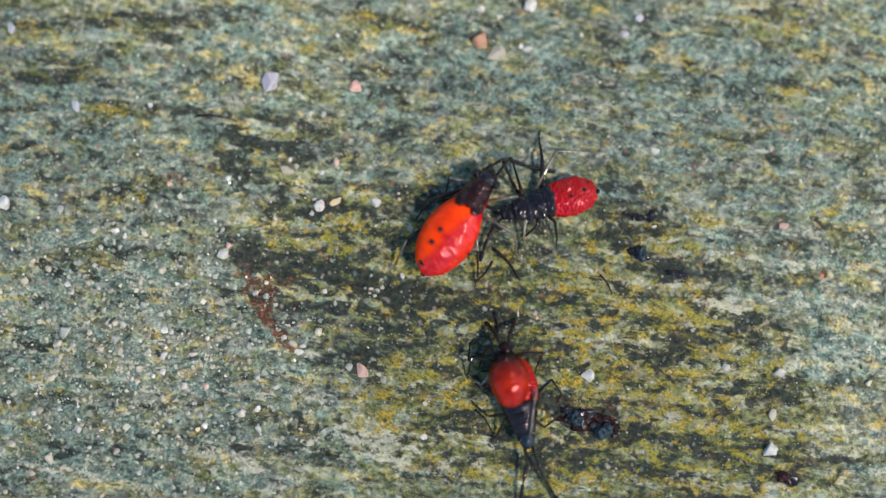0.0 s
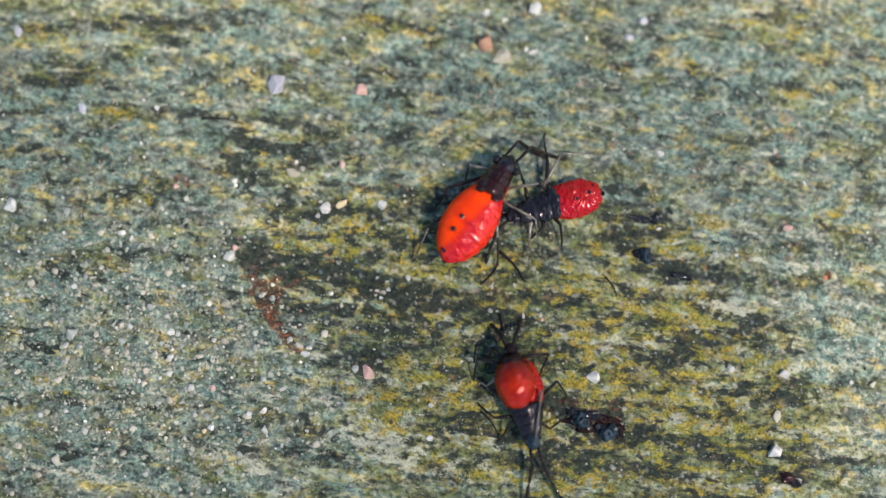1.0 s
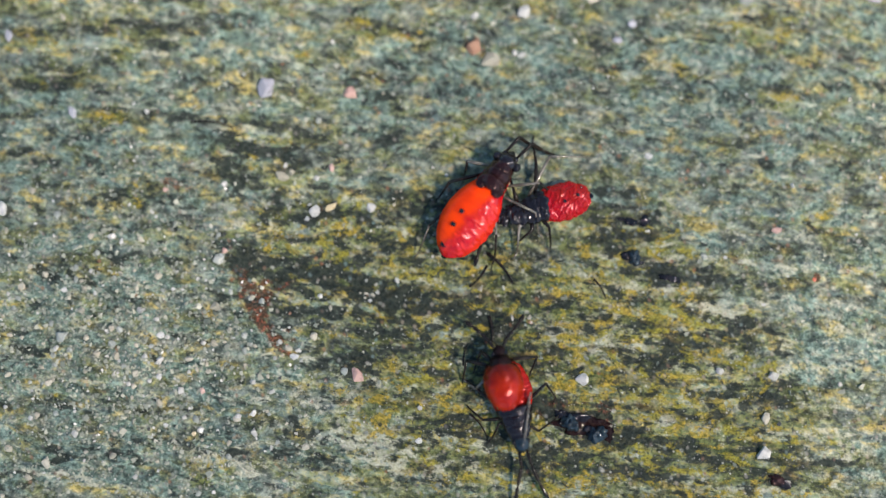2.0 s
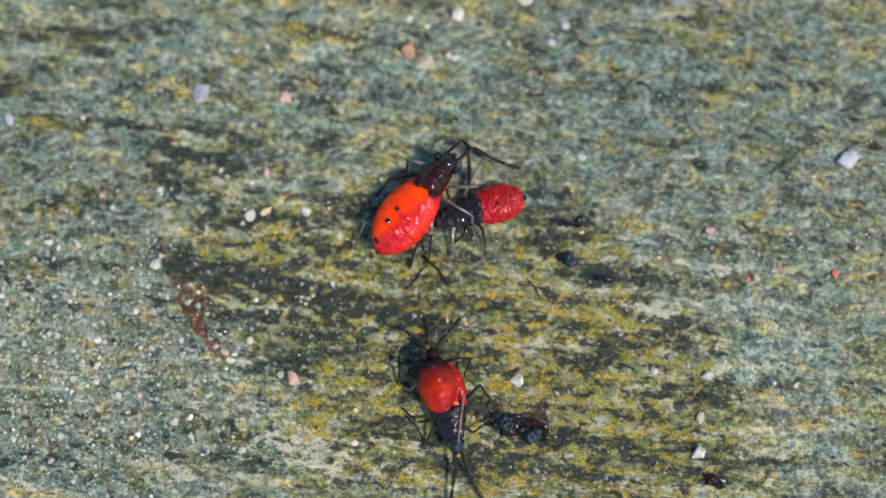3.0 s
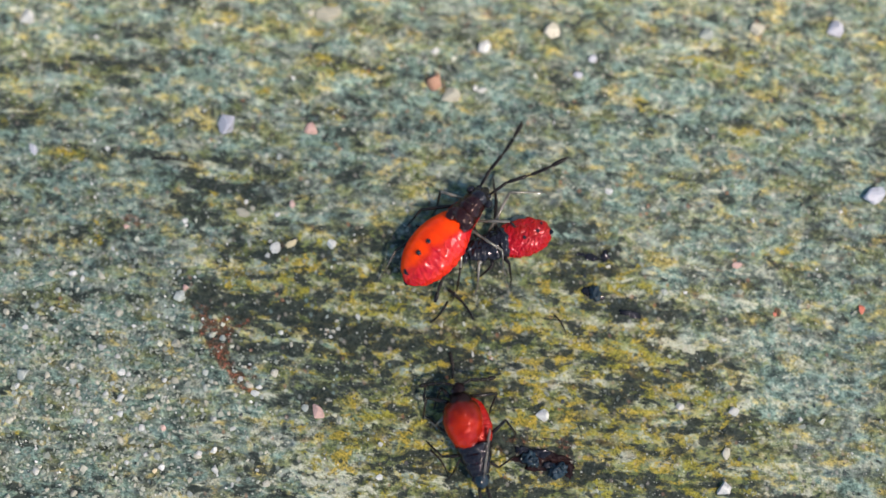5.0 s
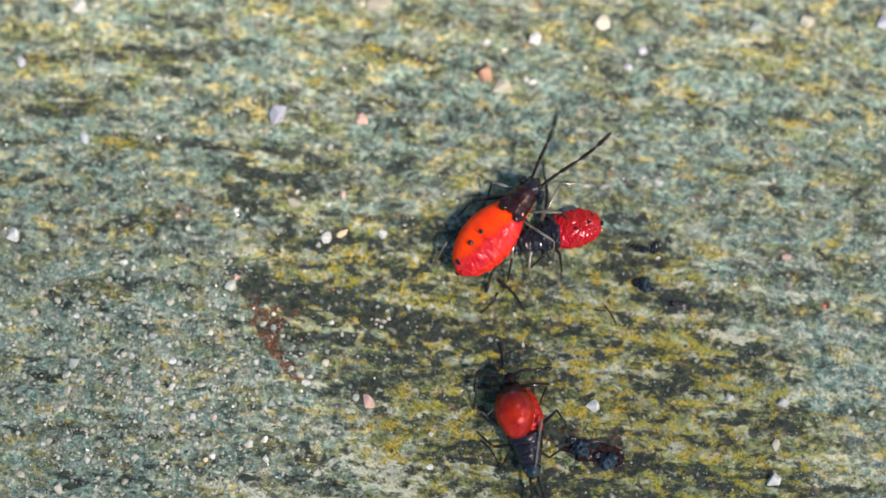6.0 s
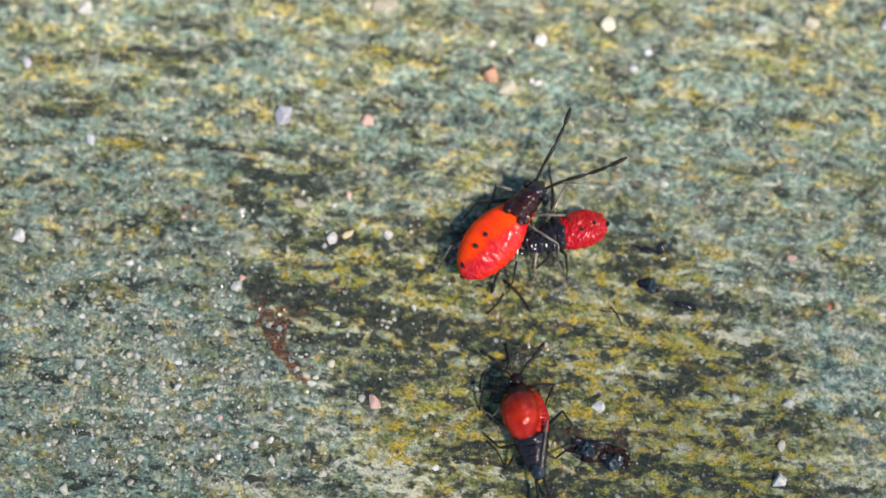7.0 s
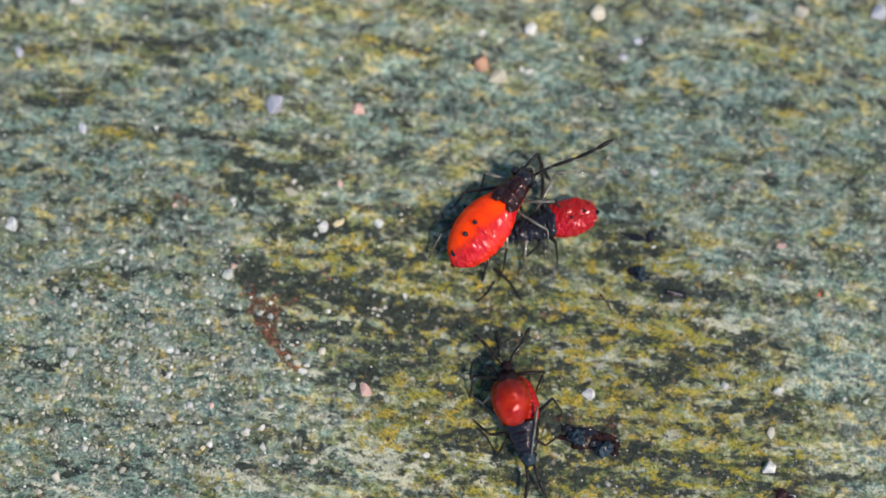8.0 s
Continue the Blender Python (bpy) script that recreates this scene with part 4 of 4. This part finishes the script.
grain(11.81, 8.38, 0.5, 0.4, 0, QUARTZ, W_, 3)
grain(10.26, 14.60, 0.6, 0.4, 0, LILAC, L_, 5)

grain(-7.19, 7.89, 0.3, 0.35, 20, QUARTZ, W_, 11)
grain(-6.83, 7.51, 0.3, 0.35, 0, TAN, T_, 3)
grain(-6.01, 5.06, 0.3, 0.3, 0, QUARTZ, W_, 4)
grain(-5.87, 5.80, 0.3, 0.25, 0, QUARTZ, W_, 12)
grain(-6.52, 6.48, 0.25, 0.2, 0, TAN, T_, 2)
grain(11.71, 4.48, 0.35, 0.22, 0, QUARTZ, "bright glinting quartz splinter", 11)
grain(15.72, 3.09, 0.3, 0.25, 0, QUARTZ, W_, 12)
grain(17.68, 0.62, 0.35, 0.25, 10, QUARTZ, W_, 10)
grain(18.43, 4.51, 0.6, 0.4, 10, PINK, P_, 3)
grain(-19.10, -7.46, 0.7, 0.8, 30, TAN, T_, 13)
grain(-14.77, -2.93, 0.5, 0.5, 20, TAN, T_, 14)
grain(-14.81, -3.59, 0.4, 0.35, 0, TAN, T_, 8)
grain(-13.12, -5.59, 0.3, 0.3, 0, QUARTZ, W_, 3)
grain(-11.29, -3.84, 0.35, 0.35, 0, PINK, P_, 5)
grain(-11.67, -6.01, 0.3, 0.3, 0, CREAM, "cream-coloured angular grain on mossy wood", 2)
grain(-7.69, -6.71, 0.25, 0.45, 0, QUARTZ, W_, 12)
grain(-8.67, -4.92, 0.4, 0.5, 0, QUARTZ, W_, 11)
grain(-14.58, -8.18, 0.3, 0.3, 0, QUARTZ, W_, 1)
grain(-15.36, -2.59, 0.4, 0.35, 0, GREY, "grey stone grain on weathered wood", 7)
grain(-18.99, -2.03, 0.4, 0.35, 0, GREY, "grey stone grain on weathered wood", 9)
grain(-18.19, -1.74, 0.35, 0.4, 0, GREY, "grey stone grain on weathered wood", 12)

rng = random.Random(11)
for _ in range(230):
    # loose grains gather on the left of the patch
    x, y = rng.gauss(-13, 5.0), rng.gauss(-2.0, 4.2)
    if rng.random() < 0.25:
        x, y = rng.uniform(-25, 27), rng.uniform(-11, 19)
    if rng.random() < 0.75 and stain_field("lichen", np.array([x]), np.array([y]))[0] > 0.3:
        x, y = rng.uniform(-24, -11), rng.uniform(-9, 4)
    s = rng.choice((0.2, 0.24, 0.28, 0.32, 0.4, 0.48))
    mat = rng.choice((QUARTZ, QUARTZ, GREY, GREY, TAN, TAN, TAN, TAN, GREY))
    word = {QUARTZ.name: W_, GREY.name: "grey sand grain on the wood", TAN.name: T_}[mat.name]
    grain(x, y, s, s * rng.uniform(0.6, 1.0), rng.uniform(0, 180), mat, word, rng.randrange(20, 30), "sand_grain")


# crumbs along the dried trail and in the damp hollow
for cx, cy, sx, sy, count in ((-7.7, -1.2, 0.8, 0.8, 16), (-2.5, 1.25, 0.45, 0.4, 9), (5.4, -0.2, 0.4, 0.35, 5)):
    for _ in range(count):
        s = rng.uniform(0.16, 0.32)
        mat, word = rng.choice(((QUARTZ, W_), (GREY, "grey sand grain on the wood"), (TAN, T_), (AMBER, "red-brown stone crumb on the wood")))
        grain(rng.gauss(cx, sx), rng.gauss(cy, sy), s, s * rng.uniform(0.6, 1.0), rng.uniform(0, 180), mat, word, rng.randrange(20, 30), "sand_grain")


def silt(name, count, small, large, material, label, seed, spread):
    """Fine grit, past counting: little hulls in one mesh."""
    r = random.Random(seed)
    shapes = []
    for k in range(6):
        bm = hull(100 + k, 8, 0.6)
        bm.verts.index_update()
        shapes.append(([tuple(v.co) for v in bm.verts], [[v.index for v in f.verts] for f in bm.faces]))
        bm.free()
    verts, faces = [], []
    for _ in range(count):
        x, y = spread(r)
        s = r.uniform(small, large) * (1.6 if r.random() < 0.06 else 1.0)
        q, sx = r.uniform(0, 6.3), r.uniform(0.65, 1.0)
        c, w = math.cos(q), math.sin(q)
        z = float(relief(x, y)) + 0.12 * s
        base = len(verts)
        vs, fs = shapes[r.randrange(6)]
        verts += [((x + s * (c * a - w * b * sx)) * MM, (y + s * (w * a + c * b * sx)) * MM, (z + s * h) * MM) for a, b, h in vs]
        faces += [[base + i for i in f] for f in fs]
    me = bpy.data.meshes.new(name)
    me.from_pydata(verts, [], faces)
    me.materials.append(material)
    return tagged(new(name, me), label, "grit", kind="stuff")


def left_side(r):
    return (r.gauss(-15, 4.6), r.gauss(-2, 5.5)) if r.random() < 0.68 else (r.uniform(-28, 32), r.uniform(-14, 24))


def anywhere(r):
    return r.uniform(-28, 32), r.uniform(-14, 24)


def swept(spread):
    """The same spread, but thin where the wood is wet and dark."""
    def pick(r):
        for _ in range(6):
            x, y = spread(r)
            if stain_field("dark", np.array([x]), np.array([y]))[0] < 0.25 + 0.75 * r.random() ** 2:
                break
        return x, y
    return pick


silt("fine_sand", 3800, 0.10, 0.36, SILT, "fine mixed sand scattered over the wood", 5, swept(left_side))
silt("pale_grit", 420, 0.08, 0.24, QUARTZ, "tiny glinting pale quartz grit", 6, swept(left_side))
silt("dark_grit", 1600, 0.08, 0.22, SOOT, "tiny dark grit specks", 7, anywhere)


# ---------------------------------------------------------------- the plant whose shade falls on the wood
ROOT = (91.3, -42.4)
SIZE = 0.62


def shading_plant():
    """A feathery leaf on an arching stem, between the sun and the wood; it turns about its root."""
    m = Mat("green_leaf")
    n = m.noise(m.place((0.15, 0.15, 0.15)), 1.0, 5, 0.6)
    m.set(Base_Color=m.mix(n, rgb(0.03, 0.075, 0.015), rgb(0.075, 0.14, 0.03)), Roughness=0.45, Normal=m.bump(n, 0.6, 0.5))
    plant = tagged(new("leafy_plant"), "feathery green leaf arching over the wood", "plant")
    part("stem", tube([[SIZE * v for v in p] for p in ((0, 0, -1), (8, 2, 60), (6, 8, 110), (14, 18, 136), (0, 22, 142), (-70, 22, 142), (-134, 22, 140))], [SIZE * v for v in (1.8, 1.6, 1.4, 1.2, 1.0, 0.8, 0.4)]), m.m, plant)
    bm = bmesh.new()
    rows = []
    for i in range(15):
        f = i / 14
        w = 1.0 * math.sin(math.pi * min(0.985, 0.08 + 0.92 * f)) ** 0.6
        rows.append([bm.verts.new((SIZE * w * k / 2 * MM, SIZE * 54 * f * MM, SIZE * (0.5 * abs(k) - 5 * f * f) * MM)) for k in range(-2, 3)])
    for r0, r1 in zip(rows, rows[1:]):
        for k in range(4):
            bm.faces.new((r0[k], r1[k], r1[k + 1], r0[k + 1]))
    bmesh.ops.solidify(bm, geom=bm.faces[:], thickness=0.2 * MM)
    blade = mesh_of("leaflet", bm, m.m)
    r = random.Random(3)
    for i in range(48):
        for side in (0, 180):
            ob = new("leaflet", blade)
            ob.parent = plant
            ob.matrix_local = pose(SIZE * (6 - 3.12 * i + r.uniform(-0.5, 0.5)) * MM, SIZE * 22 * MM, SIZE * 141.5 * MM, r.uniform(-6, 4), r.uniform(-8, 8), side + r.uniform(-7, 7))
    plant.location = (ROOT[0] * MM, ROOT[1] * MM, 0)
    return plant


plant = shading_plant()


# ---------------------------------------------------------------- what moves
def feeler_rows(base, keys):
    """Keys of (t, yaw, lift, bend, dip): the first link's turn, then the whip's turn on it."""
    x, y, z = (v * MM for v in base)
    return [(t, pose(x, y, z, lift, 0, yaw)) for t, yaw, lift, bend, dip in keys]


def whip_rows(first, keys):
    return [(t, pose(0, first * MM, 0, dip, 0, bend)) for t, yaw, lift, bend, dip in keys]


def motions():
    steps = [(0.0, 1.55, 4.57, -33.6), (0.2, 1.58, 4.61, -33.6), (0.4, 1.91, 4.90, -34.0), (0.5, 2.06, 5.08, -34.3), (0.6, 2.19, 5.21, -33.2), (0.8, 2.32, 5.36, -33.0),
             (1.0, 2.31, 5.36, -33.0), (1.2, 2.38, 5.37, -33.0), (2.3, 3.00, 5.84, -34.8), (2.5, 3.02, 5.88, -36.5), (3.0, 3.12, 5.93, -38.6),
             (3.5, 3.32, 5.92, -39.2), (4.2, 3.38, 5.96, -39.8), (5.5, 3.30, 6.00, -41.0), (6.5, 3.36, 5.96, -40.4), (7.0, 3.26, 5.88, -40.4), (8.0, 3.22, 5.90, -39.2)]
    walk(bug, [(t, pose(x * MM, y * MM, 0, 0, 0, r)) for t, x, y, r in steps])
    left = [(0.0, -30, 10, -90, -45), (0.2, -30, 10, -88, -45), (0.6, -14, 14, -72, -46), (1.0, -10, 12, -76, -52), (1.2, -10, 14, -66, -44), (2.3, -9, 8, -70, -60),
            (2.5, -10, 8, -74, -62), (3.0, -12, 8, -70, -58), (3.2, -8, 10, -70, -50), (3.5, -10, 20, -28, -35), (3.7, 4, 25, 0, 20), (3.9, 12, 25, 3, 38), (4.2, -2, 25, 0, 36),
            (5.3, 12, 15, -2, 5), (5.5, 12, 15, -2, 5), (6.0, 20, 28, 3, 18), (6.5, 13, 12, 2, -5), (7.0, 15, 12, 2, -2), (7.2, 0, 20, -2, 22), (7.5, -10, 15, -60, -30), (8.0, -5, 0, -95, -50)]
    right = [(0.0, -5, 12, -66, -42), (0.2, -5, 12, -68, -42), (0.6, -10, 14, -56, -44), (1.0, -12, 12, -60, -50), (1.2, -18, 12, -50, -42), (2.3, -12, 10, -64, -60),
             (2.5, -14, 10, -64, -60), (3.0, -14, 10, -60, -40), (3.2, -15, 10, -65, -30), (3.5, -38, 12, -16, -10), (3.7, -20, 15, 0, -5), (3.9, -10, 15, 0, -5), (4.2, -18, 12, 1, -5),
             (5.3, -14, 12, -14, -5), (5.5, -14, 12, -14, -5), (6.0, -14, 15, 3, 0), (6.5, -30, 10, -2, -5), (7.0, -28, 10, 0, -5), (7.2, -32, 12, -2, -5), (7.5, -46, 12, -6, -8), (8.0, -26, 12, 0, -4)]
    for (ob, whip), base, reach, keys in ((left_feeler, (-0.32, 2.97, 1.5), 4.05, left), (right_feeler, (0.32, 2.97, 1.5), 4.4, right)):
        walk(ob, feeler_rows(base, keys))
        walk(whip, whip_rows(0.24 * reach, keys))
    # the legs swing a little while it walks, and then stand
    for ob, s in zip(bug_legs, (1, -1, 1, -1, 1, -1)):
        walk(ob, [(0.0, pose(0, 0, 0, 0, 0, 4 * s)), (0.3, pose(0, 0, 0, 0, 0, -3 * s)), (0.6, pose(0, 0, 0, 0, 0, 4 * s)), (1.2, pose(0, 0, 0, 0, 0, 2 * s)), (2.3, pose(0, 0, 0)), (8.0, pose(0, 0, 0))])
    # the leaf sways, and its edge lets the sun in
    sway = [(0.0, -14, -8), (0.4, 12, -16), (0.5, 38, -28), (0.6, 40, -24), (0.8, 36, -12), (1.0, -16, -12), (1.2, -16, -6), (2.3, -14, -12), (2.5, 8, -22), (2.7, 26, -12), (2.9, 6, -2),
            (3.5, -2, 0), (4.2, -2, -2), (5.3, 32, -23), (5.5, 18, -25), (5.7, 2, -22), (5.9, -2, -21), (6.1, -10, -18), (6.3, -4, -6), (6.5, 14, -24), (6.7, 0, -2),
            (6.9, 4, -8), (7.0, 4, -22), (7.1, 2, -24), (7.3, -14, -14), (7.5, -4, -6), (8.0, 0, -8)]
    high = 141.0 * SIZE
    walk(plant, [(t, pose(ROOT[0] * MM, ROOT[1] * MM, 0, -math.degrees(math.atan(y / high)), math.degrees(math.atan(x / high)), 0)) for t, x, y in sway])
    walk(top_bug, [(0.0, pose(*[v * MM for v in (4.07, -3.14)], 0.45 * MM, 0, 0, 8.0)), (8.0, pose(*[v * MM for v in (4.07, -3.14)], 0.45 * MM, 0, 0, 8.0))])
    # the small bug waves its feelers
    for (ob, whip), s in zip(top_feelers, (-1, 1)):
        k = -s
        keys = [(0.0, 14 * k, -30, 10 * k, -25), (1.2, 14 * k, -30, 10 * k, -25), (2.3, 38 * k, 5, 18 * k, -8), (2.5, 42 * k, 5, 20 * k, -8), (3.0, 34 * k, 8, 14 * k, -8), (3.5, 38 * k, 5, 20 * k, -8),
                (4.0, 62 * k, 0, 12 * k, -5), (4.2, 58 * k, 0, 12 * k, -5), (5.3, 70 * k, -15, 25 * k, -25), (5.5, 70 * k, -15, 25 * k, -25), (6.0, 72 * k, 0, 20 * k, -10), (6.5, 70 * k, 0, 12 * k, -10),
                (7.0, 38 * k, 5, 8 * k, -8), (7.5, 36 * k, 5, 8 * k, -8), (8.0, 32 * k, 5, 6 * k, -8)]
        walk(ob, feeler_rows((s * 0.22, 1.55, 0.85), keys))
        walk(whip, whip_rows(0.24 * 2.05, keys))


motions()
